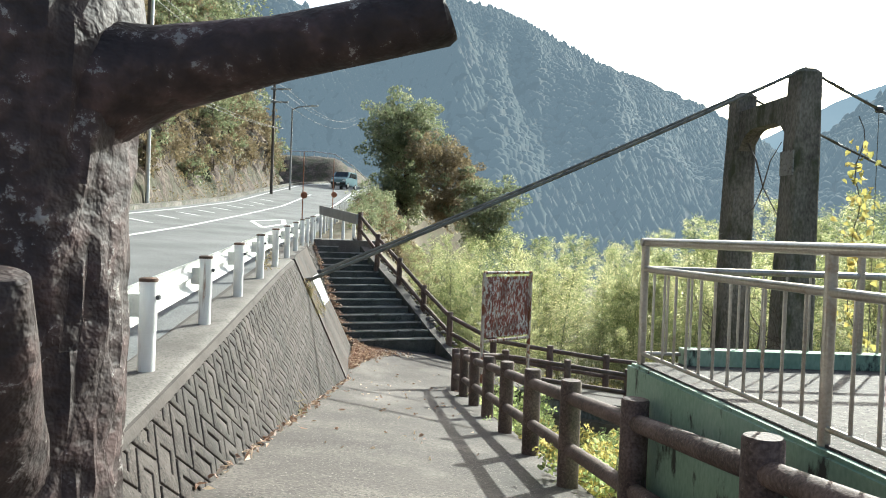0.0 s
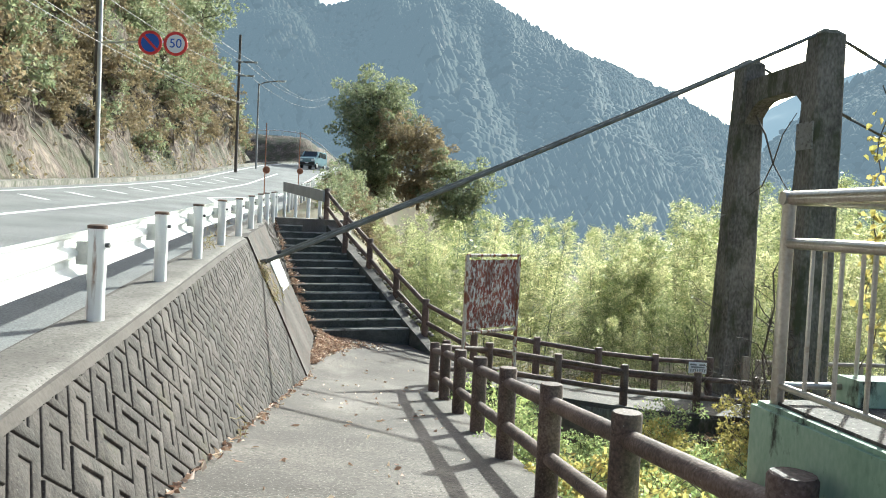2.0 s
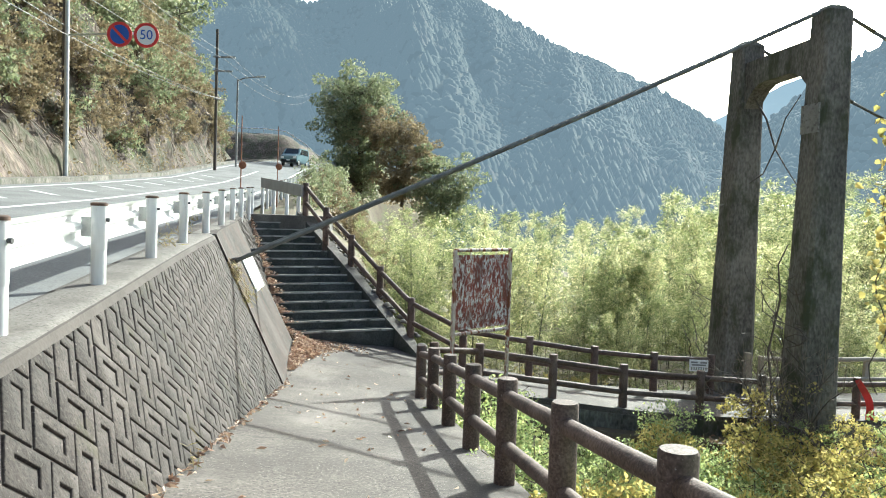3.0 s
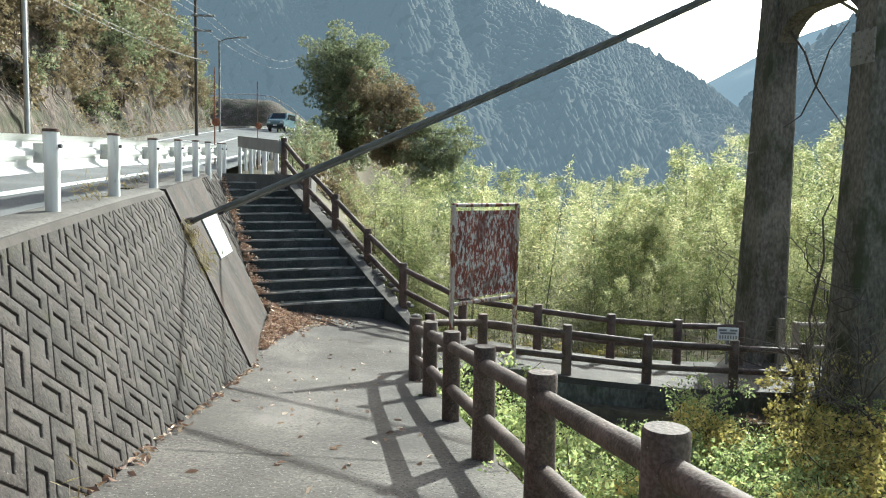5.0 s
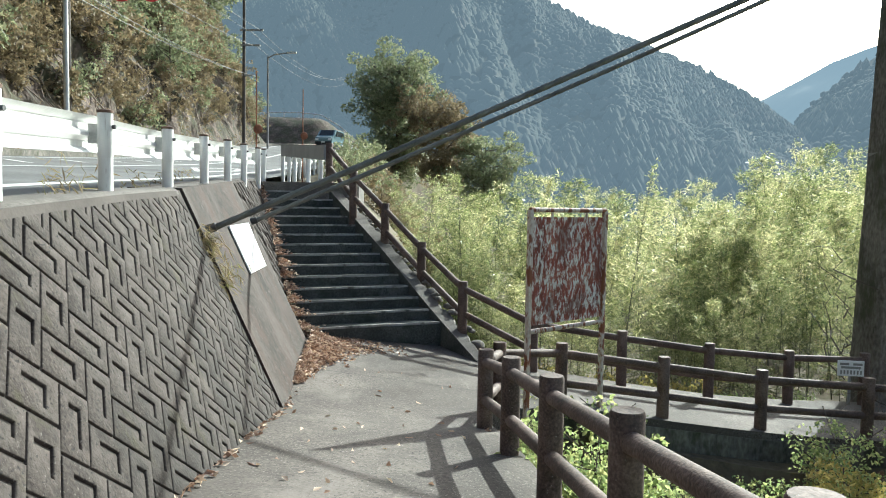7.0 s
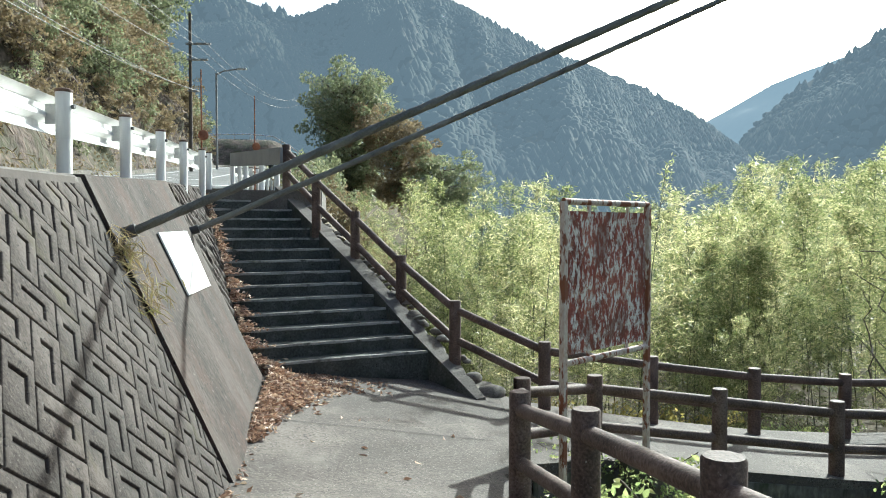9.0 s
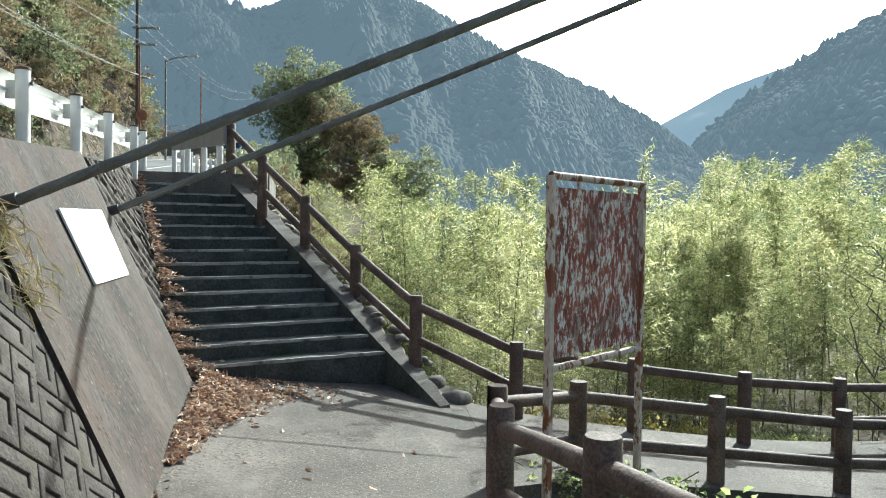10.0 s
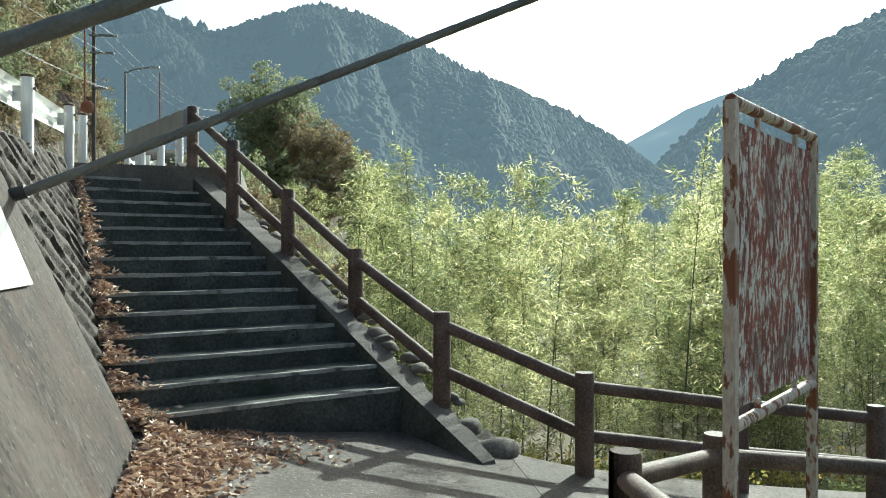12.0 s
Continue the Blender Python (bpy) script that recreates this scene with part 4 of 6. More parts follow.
def bridge_tower():
    t = thing("bridge_tower", "dark weathered concrete portal tower of a suspension bridge", "bridge tower", (LEG_R.x, LEG_R.y, -2.6))
    wpart("leg", leg(LEG_L, 5.85), TOWER, t)
    wpart("leg", leg(LEG_R, 5.85), TOWER, t)
    v = (LEG_L - LEG_R).normalized()
    u = Vector((v.y, -v.x, 0))
    span = (LEG_L - LEG_R).length
    bm = bmesh.new()
    low = []
    for i in range(13):
        s = i / 12
        e = abs(2 * s - 1)
        drop = 0.6 * max(0, (e - 0.35) / 0.65) ** 2.2
        low.append((s, 4.88 - drop))
    outline = [LEG_R + v * (0.2 + (span - 0.4) * s) + u * -0.2 + Vector((0, 0, z)) for s, z in low]
    outline += [LEG_L - v * 0.2 + u * -0.2 + Vector((0, 0, 5.42)), LEG_R + v * 0.2 + u * -0.2 + Vector((0, 0, 5.42))]
    prism(bm, outline, u * 0.4)
    wpart("crossbeam", bm, TOWER, t)
    for c, z0, z1, w in ((LEG_R, 3.55, 4.1, 0.28), (LEG_L, 1.9, 2.25, 0.26), (LEG_L, 1.2, 1.62, 0.14)):
        bm = bmesh.new()
        out = -u
        half = lerp(0.43, 0.29, (z0 + 2.6) / 8.45)
        p = c + out * (half * 0.985)
        prism(bm, [p + v * (s * w) + Vector((0, 0, z)) for s, z in ((-1, z0), (1, z0), (1, z1), (-1, z1))], out * 0.035)
        wpart("cement_patch", bm, PATCH, t, "pale cement patch")
    return t


bridge_tower()


def rope(pts, r, n=8, twist=18.0):
    """A stranded cable: six-lobed and twisted."""
    bm = bmesh.new()
    rings = []
    total = 0
    pts = [Vector(p) for p in pts]
    for i, p in enumerate(pts):
        d = (pts[min(i + 1, len(pts) - 1)] - pts[max(i - 1, 0)]).normalized()
        side = d.cross(Vector((0, 0, 1))).normalized()
        up = side.cross(d)
        if i:
            total += (p - pts[i - 1]).length
        ring = []
        for k in range(n * 2):
            a = math.pi * k / n + total * twist
            rr = r * (1.0 if k % 2 == 0 else 0.95)
            ring.append(bm.verts.new(p + (side * math.cos(a) + up * math.sin(a)) * rr))
        rings.append(ring)
    for a, b in zip(rings, rings[1:]):
        for k in range(n * 2):
            bm.faces.new((a[k], a[(k + 1) % (n * 2)], b[(k + 1) % (n * 2)], b[k]))
    bm.faces.new(rings[0][::-1])
    bm.faces.new(rings[-1])
    return bm


def main_cable(anchor, leg_c):
    top = leg_c + Vector((0, 0, 5.97))
    t = thing("bridge_cable", "thick dark stranded bridge cable from the wall to the tower", "cable", anchor, "main cables of the bridge")
    a = Vector(anchor)
    pts = [lerp(a, top, i / 260) - Vector((0, 0, 0.06 * math.sin(math.pi * i / 260))) for i in range(261)]
    wpart("backstay", rope(pts, 0.038, 6, 5.0), CABLE, t, smooth=True)
    far = top + Vector((55, 9.5, 0.4))
    pts = [lerp(top, far, i / 60) - Vector((0, 0, 6.4 * 4 * (i / 60) * (1 - i / 60))) for i in range(61)]
    wpart("span", rope(pts, 0.04, 4, 2), CABLE, t, smooth=True)
    bm = bmesh.new()
    tube(bm, [a - Vector((0.15, 0, 0.03)), a + (top - a).normalized() * 0.12], 0.052, 10)
    # dark bar down the wall: anchor rod and the cable's shadow, built as one
    tube(bm, [a + Vector((-0.02, 0, -0.03)), a + Vector((0.03, -0.06, -0.3)), a + Vector((0.1, -0.12, -0.42))], 0.03, 8)
    wpart("anchor_eye", bm, DARK_STEEL, t, smooth=True)
    for k in (2, 6):
        p = pts[k]
        bm = bmesh.new()
        tube(bm, [p + Vector((-0.06, 0, 0)), p + Vector((0.06, 0, 0))], 0.08, 8)
        wpart("clamp", bm, DARK_STEEL, t)
        bm = bmesh.new()
        tube(bm, [p, (p.x, p.y, -1.4)], 0.009, 5)
        wpart("hanger", bm, CABLE, t)


main_cable((-2.86, 12.95, 0.87), LEG_R)
main_cable((-3.24, 16.06, 0.88), LEG_L)

# ---- white board on the wall ----


def wall_board():
    bm = bmesh.new()
    q = [(-2.988, 14.16, 0.885), (-2.685, 14.1, 0.285), (-2.8, 15.28, 0.29), (-3.105, 15.44, 0.895)]
    prism(bm, q, (0.016, 0, 0.008))
    return tagged(part("wall_board", bm, PAPER), "blank white board lying on the concrete wall face", "board")


wall_board()

# ---- viewing deck with steel railing ----
DECK_Z = 1.17
DA, DB, DC = Vector((1.565, 2.39, 0)), Vector((1.87, 0.57, 0)), Vector((2.9, 2.5, 0))
along, across = (DB - DA).normalized(), (DC - DA).normalized()


def deck():
    t = thing("viewing_deck", "concrete platform with peeling green painted sides", "platform", (2.5, 0, -2.5))
    q = [DA - along * 0.07 - across * 0.06, DA + along * 7 - across * 0.06, DA + along * 7 + across * 6, DA - along * 0.07 + across * 6]
    bm = bmesh.new()
    prism(bm, [(p.x, p.y, -2.6) for p in q], (0, 0, 2.6 + DECK_Z - 0.012))
    edges = [e for e in bm.edges if min(v.co.z for v in e.verts) > 0]
    bmesh.ops.bevel(bm, geom=edges, offset=0.018, segments=2, affect="EDGES")
    wpart("plinth", bm, GREEN_PAINT, t, "green painted plinth with black mildew streaks")
    bm = bmesh.new()
    k = [q[0] + along * 0.05 + across * 0.05, q[1] + across * 0.05, q[2], q[3] + along * 0.05]
    prism(bm, [(p.x, p.y, DECK_Z - 0.05) for p in k], (0, 0, 0.05))
    wpart("slab", bm, PAVING, t)
    bm = bmesh.new()
    p0, p1 = DA + along * 0.1 + across * 0.25, DA + along * 0.1 + across * 6
    prism(bm, [(p.x, p.y, DECK_Z + 0.003) for p in (p0, p1, p1 - along * 0.12, p0 - along * 0.12)], (0, 0, 0.1))
    wpart("kerb", bm, GREEN_PAINT, t)


deck()


def steel_railing():
    t = thing("steel_railing", "dull silver tubular steel railing round the platform", "railing", (DA.x, DA.y, DECK_Z))
    h = 0.77
    runs = [(DA, along, 5.6, 1.86), (DA, across, 5.6, 1.42)]
    posts = [DA] + [DA + along * 1.86 * i for i in (1, 2, 3)] + [DA + across * 1.42 * i for i in (1, 2, 3)]
    for p in posts:
        bm = bmesh.new()
        tube(bm, [(p.x, p.y, DECK_Z - 0.03), (p.x, p.y, DECK_Z + h)], 0.025, 12)
        wpart("post", bm, DULL_STEEL, t, smooth=True)
    for p0, d, ln, _ in runs:
        for z, r in ((h, 0.027), (h - 0.17, 0.021), (0.06, 0.013)):
            bm = bmesh.new()
            tube(bm, [p0 + d * (-0.03 if z == h else 0.02) + Vector((0, 0, DECK_Z + z)), p0 + d * ln + Vector((0, 0, DECK_Z + z))], r, 12)
            wpart("rail", bm, DULL_STEEL, t, smooth=True)
        n = int(ln / 0.155)
        for i in range(1, n):
            p = p0 + d * (i * 0.155)
            if min((p - q).length for q in posts) < 0.06:
                continue
            bm = bmesh.new()
            tube(bm, [(p.x, p.y, DECK_Z + 0.06), (p.x, p.y, DECK_Z + h - 0.17)], 0.0085, 8)
            wpart("baluster", bm, DULL_STEEL, t, smooth=True)


steel_railing()

# ---- imitation tree at the gate ----


def gate_tree():
    t = thing("concrete_tree", "reddish-brown imitation tree trunk of painted concrete with a sawn branch", "gate post", (-1.0, -0.2, 0.45))
    bm = bmesh.new()
    zs = [0.45 + 0.08 * i for i in range(52)]

    def trunk_r(z):
        return 0.35 + 0.03 * math.exp(-((z - 2.5) / 0.3) ** 2) + 0.05 * max(0, 1.2 - z)
    rings = []
    for z in zs:
        ring = []
        for k in range(72):
            a = 2 * math.pi * k / 72
            w = trunk_r(z) * (1 + 0.035 * noise.noise(Vector((math.cos(a) * 6, math.sin(a) * 6, z * 1.2))) + 0.045 * noise.noise(Vector((math.cos(a) * 9, math.sin(a) * 9, z * 6))) * (1 + math.cos(a)) + 0.02 * abs(noise.noise(Vector((math.cos(a) * 17, math.sin(a) * 17, z * 4)))))
            ring.append(bm.verts.new((-1.0 + w * math.cos(a), -0.2 + w * math.sin(a), z)))
        rings.append(ring)
    for a, b in zip(rings, rings[1:]):
        for k in range(72):
            bm.faces.new((a[k], a[(k + 1) % 72], b[(k + 1) % 72], b[k]))
    bm.faces.new(rings[-1])
    wpart("trunk", bm, BARK_PAINT, t, smooth=True)
    bm = bmesh.new()
    pts = [Vector((-0.95, -0.2, 2.3)), Vector((-0.68, -0.2, 2.38)), Vector((-0.5, -0.2, 2.42)), Vector((-0.16, -0.2, 2.49)), Vector((0.1, -0.19, 2.555)), Vector((0.33, -0.18, 2.615)), Vector((0.342, -0.18, 2.62))]
    tube(bm, pts, [0.27, 0.185, 0.128, 0.1, 0.097, 0.1, 0.088], 28, True, 0.09)
    wpart("branch", bm, BARK_PAINT, t, "sawn-off reaching branch", True)
    bm = bmesh.new()
    tube(bm, [(-0.9, -0.4, 1.2), (-0.8, -0.6, 1.42), (-0.68, -0.73, 1.63), (-0.655, -0.78, 1.805), (-0.653, -0.782, 1.815)], [0.17, 0.135, 0.092, 0.07, 0.06], 22, True, 0.14)
    wpart("stub", bm, BARK_PAINT, t, "short sawn branch stub", True)


gate_tree()

# ---- guardrail beam at the head of the stairs ----
bt = thing("end_rail", "guardrail beam from behind, coloured grey for shade, on white posts at the stair head", "barrier", (-3.7, 20.6, 1.6))
bm = bmesh.new()
pa, pb = Vector((-5.3, 26.8, 2.88)), Vector((-3.04, 21.36, 2.47))
prism(bm, [pa, pb, pb + Vector((0, 0, -0.32)), pa + Vector((0, 0, -0.34))], (-0.05, -0.02, 0))
# the grey carries the shade on the back of this guardrail beam
wpart("beam", bm, POLE_GREY, bt)
for s in (0.04, 0.36, 0.68, 0.93):
    p = lerp(pa, pb, s) + Vector((-0.03, 0.0, -0.33))
    bm = bmesh.new()
    tube(bm, [(p.x, p.y, p.z - 0.9), (p.x, p.y, p.z - 0.005)], 0.057, 12)
    wpart("post", bm, WHITE_STEEL, bt, smooth=True)

# ---- roadside poles ----


def pole(name, label, x, y, z, h, r, mat, category):
    t = thing(name, label, category, (x, y, z))
    bm = bmesh.new()
    tube(bm, [(x, y, z - 0.3), (x, y, z + h)], [r, r * 0.75], 12)
    wpart("shaft", bm, mat, t, smooth=True)
    return t


ps = pole("sign_pole", "grey steel pole with overhanging round traffic signs", -13.9, 31.0, 2.5, 9.5, 0.1, GALV, "traffic sign")
bm = bmesh.new()
tube(bm, [(-13.9, 31, 8.35), (-10.2, 29.9, 8.3)], 0.04, 8)
wpart("arm", bm, GALV, ps)


def disc(bm, c, r0, r1, th, n=32):
    """A ring or disc facing the walker (towards -y)."""
    a = [bm.verts.new((c[0] + r1 * math.cos(2 * math.pi * k / n), c[1], c[2] + r1 * math.sin(2 * math.pi * k / n))) for k in range(n)]
    if r0 <= 0:
        bm.faces.new(a)
    else:
        b = [bm.verts.new((c[0] + r0 * math.cos(2 * math.pi * k / n), c[1], c[2] + r0 * math.sin(2 * math.pi * k / n))) for k in range(n)]
        for k in range(n):
            bm.faces.new((a[k], a[(k + 1) % n], b[(k + 1) % n], b[k]))
    made = bmesh.ops.extrude_face_region(bm, geom=bm.faces[:])
    bmesh.ops.translate(bm, verts=[v for v in made["geom"] if isinstance(v, bmesh.types.BMVert)], vec=(0, th, 0))
    return bm


for cx, inner in ((-11.42, SIGN_BLUE), (-10.42, SIGN_WHITE)):
    c = (cx, 29.85, 8.2)
    f = wpart("sign_face", disc(bmesh.new(), c, 0, 0.36, 0.03), inner, ps)
    part("sign_rim", disc(bmesh.new(), (c[0], c[1] - 0.006, c[2]), 0.36, 0.47, 0.03), ROUND_RED, f, "red rim")
    if inner is SIGN_BLUE:
        bm = bmesh.new()
        prism(bm, [(cx - 0.29, 29.838, 8.42), (cx - 0.22, 29.838, 8.49), (cx + 0.29, 29.838, 7.98), (cx + 0.22, 29.838, 7.91)], (0, 0.02, 0))
        part("sign_bar", bm, ROUND_RED, f, "red diagonal bar")
    else:
        fc = bpy.data.curves.new("numerals", "FONT")
        fc.body, fc.size, fc.align_x, fc.align_y, fc.extrude = "50", 0.5, "CENTER", "CENTER", 0.004
        tmp = bpy.data.objects.new("numerals", fc)
        scene.collection.objects.link(tmp)
        me = bpy.data.meshes.new_from_object(tmp.evaluated_get(bpy.context.evaluated_depsgraph_get()))
        bpy.data.objects.remove(tmp)
        me.materials.clear()
        me.materials.append(SIGN_BLUE)
        me.transform(Matrix.Translation((cx, 29.838, 8.2)) @ Matrix.Rotation(radians(90), 4, "X"))
        new("numerals", me).parent = f
pu = pole("utility_pole", "brown concrete utility pole against the slope", -14.6, 32.4, 2.5, 12, 0.16, POLE_BROWN, "utility pole")
pv = pole("utility_pole", "slim dark utility pole with crossarms and wires", -14.9, 56, 4.6, 10, 0.12, POLE_BROWN, "utility pole")
for z, w in ((12.6, 1.3), (11.6, 1.1), (9.6, 0.7)):
    bm = bmesh.new()
    box(bm, (-14.9 - w * 0.2, 55.9, z), (-14.9 + w, 56.1, z + 0.1))
    wpart("crossarm", bm, POLE_GREY, pv)
pl = pole("street_lamp", "slim grey street lamp with a long bracket", -15.6, 65, 5.0, 7.6, 0.09, POLE_GREY, "street lamp")
bm = bmesh.new()
tube(bm, [(-15.6, 65, 12.5), (-15.0, 64.7, 12.7), (-13.6, 64, 12.75)], 0.05, 8)
wpart("bracket", bm, POLE_GREY, pl)
bm = bmesh.new()
box(bm, (-13.8, 63.85, 12.66), (-13.1, 64.1, 12.8), bevel=0.03)
wpart("lantern", bm, GALV, pl)
# overhead wires
for i, (za, zb, off) in enumerate(((13.0, 12.6, 0.0), (12.3, 12.6, 0.9), (10.2, 11.6, 0.4), (9.2, 9.7, 0.0), (8.2, 9.6, 0.5))):
    a, b = Vector((-13.6 + off, 8, za + 1)), Vector((-14.6 + off, 56, zb))
    bm = bmesh.new()
    tube(bm, [lerp(a, b, k / 24) - Vector((0, 0, 1.2 * 4 * (k / 24) * (1 - k / 24))) for k in range(25)], 0.014, 5)
    tagged(part("overhead_wire", bm, DARK_STEEL), "thin dark overhead wire between poles", "wire", "overhead wires")
for i, (za, dx) in enumerate(((12.7, 0), (12.6, 0.8), (11.7, 0.4))):
    a, b = Vector((-14.6 + dx, 56, za)), Vector((-20 + dx, 130, za + 9))
    bm = bmesh.new()
    tube(bm, [lerp(a, b, k / 16) - Vector((0, 0, 6 * (k / 16) * (1 - k / 16))) for k in range(17)], 0.016, 5)
    tagged(part("overhead_wire", bm, DARK_STEEL), "thin dark overhead wire between poles", "wire", "overhead wires")


def curve_mirror(x, y, z):
    t = pole("curve_mirror", "rusty red pole with a round road mirror", x, y, z, 2.9, 0.022, RUST, "road mirror")
    bm = bmesh.new()
    bmesh.ops.create_uvsphere(bm, u_segments=16, v_segments=8, radius=0.13, matrix=Matrix.Translation((x + 0.06, y - 0.06, z + 1.3)) @ Matrix.Diagonal((1, 0.35, 1, 1)))
    wpart("mirror", bm, RUST, t, smooth=True)


curve_mirror(-5.75, 25.6, 1.9)
curve_mirror(-5.6, 31.0, 2.2)


def van(x, y, z, turn):
    t = thing("van", "light teal van with a dark windscreen on the road", "van", (x, y, z))
    m = pose(x, y, z, 0, 0, turn)
    bm = bmesh.new()
    prof = [(-2.1, 0.35), (-2.1, 0.95), (-1.95, 1.05), (-1.25, 1.2), (-0.75, 1.8), (1.9, 1.85), (2.1, 1.2), (2.1, 0.35)]
    prism(bm, [(-0.83, a, b) for a, b in prof], (1.66, 0, 0))
    bmesh.ops.bevel(bm, geom=bm.edges[:], offset=0.08, segments=2, affect="EDGES")
    bmesh.ops.transform(bm, matrix=m, verts=bm.verts)
    wpart("body", bm, CAR_PAINT, t, smooth=True)
    bm = bmesh.new()
    prism(bm, [(-0.7, -1.24, 1.225), (0.7, -1.24, 1.225), (0.62, -0.78, 1.775), (-0.62, -0.78, 1.775)], (0, -0.02, 0.012))
    bmesh.ops.transform(bm, matrix=m, verts=bm.verts)
    wpart("windscreen", bm, GLASS_DARK, t)
    for s in (-1, 1):
        bm = bmesh.new()
        prism(bm, [(s * 0.835, -0.95, 1.2), (s * 0.835, 1.7, 1.2), (s * 0.835, 1.6, 1.7), (s * 0.835, -0.6, 1.7)], (s * 0.006, 0, 0))
        bmesh.ops.transform(bm, matrix=m, verts=bm.verts)
        wpart("side_window", bm, GLASS_DARK, t)
        bm = bmesh.new()
        box(bm, (s * 0.62 - 0.16, -2.13, 0.72), (s * 0.62 + 0.16, -2.07, 0.9), bevel=0.02)
        bmesh.ops.transform(bm, matrix=m, verts=bm.verts)
        wpart("headlight", bm, SIGN_WHITE, t)
        bm = bmesh.new()
        box(bm, (s * 0.95 - 0.09, -1.0, 1.15), (s * 0.95 + 0.09, -0.88, 1.35), bevel=0.02)
        bmesh.ops.transform(bm, matrix=m, verts=bm.verts)
        wpart("wing_mirror", bm, BLACK, t)
        for a in (-1.35, 1.35):
            bm = bmesh.new()
            tube(bm, [(s * 0.68, a, 0.32), (s * 0.84, a, 0.32)], 0.32, 18)
            bmesh.ops.transform(bm, matrix=m, verts=bm.verts)
            wheel = wpart("wheel", bm, BLACK, t, smooth=True)
            bm = bmesh.new()
            tube(bm, [(s * 0.835, a, 0.32), (s * 0.85, a, 0.32)], [0.2, 0.17], 18)
            bmesh.ops.transform(bm, matrix=m, verts=bm.verts)
            part("rim", bm, GALV, wheel, "grey steel rim", True)
    bm = bmesh.new()
    box(bm, (-0.78, -2.14, 0.36), (0.78, -2.08, 0.62), bevel=0.02)
    bmesh.ops.transform(bm, matrix=m, verts=bm.verts)
    wpart("bumper", bm, BLACK, t)
    bm = bmesh.new()
    box(bm, (-0.18, -2.16, 0.5), (0.18, -2.14, 0.6))
    bmesh.ops.transform(bm, matrix=m, verts=bm.verts)
    wpart("number_plate", bm, SIGN_WHITE, t)


van(-12.9, 78, road_z(78, 2.6), -8)


# ---- small things by the lower path ----


def path_plate():
    t = thing("path_sign", "small white plate with dark lines of writing on the fence", "sign", (6.33, 16.8, -1.9))
    turn = Matrix.Rotation(radians(-8), 4, "Z")
    m = Matrix.Translation((6.33, 16.86, -1.32)) @ turn
    bm = box(bmesh.new(), (-0.2, -0.012, -0.125), (0.2, 0.012, 0.125), m, 0.004)
    plate = wpart("plate", bm, SIGN_WHITE, t)
    bm = box(bmesh.new(), (-0.02, 0.014, -0.6), (0.02, 0.05, 0.1), m)
    wpart("stake", bm, POLE_GREY, t)
    for x0, x1, z in ((-0.17, -0.03, 0.07), (0.03, 0.17, 0.07), (-0.15, 0.15, 0.015)):
        bm = box(bmesh.new(), (x0, -0.016, z - 0.018), (x1, -0.0125, z + 0.018), m)
        part("writing", bm, POLE_GREY, plate)
    for i in range(7):
        bm = box(bmesh.new(), (-0.16 + i * 0.05, -0.016, -0.095), (-0.135 + i * 0.05, -0.0125, -0.03), m)
        part("writing", bm, POLE_GREY, plate)


path_plate()
bm = box(bmesh.new(), (1.6, 14.2, -1.75), (2.05, 14.6, -1.4), None, 0.03)
tagged(part("footing_block", bm, TOWER), "dark mossy concrete footing under the sign leg", "block")


def boulder(x, y, z, r, seed):
    bm = bmesh.new()
    bmesh.ops.create_icosphere(bm, subdivisions=3, radius=r)
    for v in bm.verts:
        v.co *= 1 + 0.28 * noise.noise(v.co * (2.2 / r) * 0.4 + Vector((seed, 0, 0)))
        v.co.z *= 0.62
    bmesh.ops.translate(bm, verts=bm.verts, vec=(x, y, z))
    return tagged(part("boulder", bm, CONCRETE, smooth=True), "rounded grey stone at the foot of the stairs", "stone")


boulder(0.52, 17.0, -1.3, 0.2, 1)
boulder(0.28, 17.28, -1.15, 0.13, 5)


def bare_vine(pts, r, label="bare dark creeper stem on the tower"):
    bm = bmesh.new()
    tube(bm, pts, [lerp(r, r * 0.4, i / (len(pts) - 1)) for i in range(len(pts))], 5, True, 0.3)
    return tagged(part("creeper", bm, POLE_BROWN), label, "creeper", "creepers on the tower")


def creepers():
    r = np.random.default_rng(4)
    for k in range(22):
        c = LEG_R if k % 3 else LEG_L
        p = np.array([c.x - 0.45, c.y + r.uniform(-0.5, 0.8), r.uniform(-2.0, 0.4)])
        pts = [Vector(p)]
        for j in range(7):
            p = p + np.array([r.normal(-0.05, 0.12), r.normal(0, 0.2), r.uniform(-0.02, 0.28)])
            pts.append(Vector(p))
        bare_vine(pts, 0.014)
    bare_vine([(7.45, 15.6, -2), (7.3, 15.7, -0.8), (7.42, 15.55, 0.3), (7.3, 15.45, 1.0), (7.5, 15.5, 1.4)], 0.03)
    bare_vine([(7.6, 17.6, 4.6), (7.6, 17.0, 4.1), (7.65, 16.6, 3.4), (7.7, 16.2, 3.0), (7.75, 15.5, 2.4)], 0.025)
    bare_vine([(7.65, 16.6, 3.4), (7.65, 16.2, 4.0), (7.7, 15.7, 4.4)], 0.02)
    bare_vine([(7.65, 16.6, 3.4), (7.6, 17.0, 2.9), (7.55, 17.6, 2.7)], 0.018)


creepers()


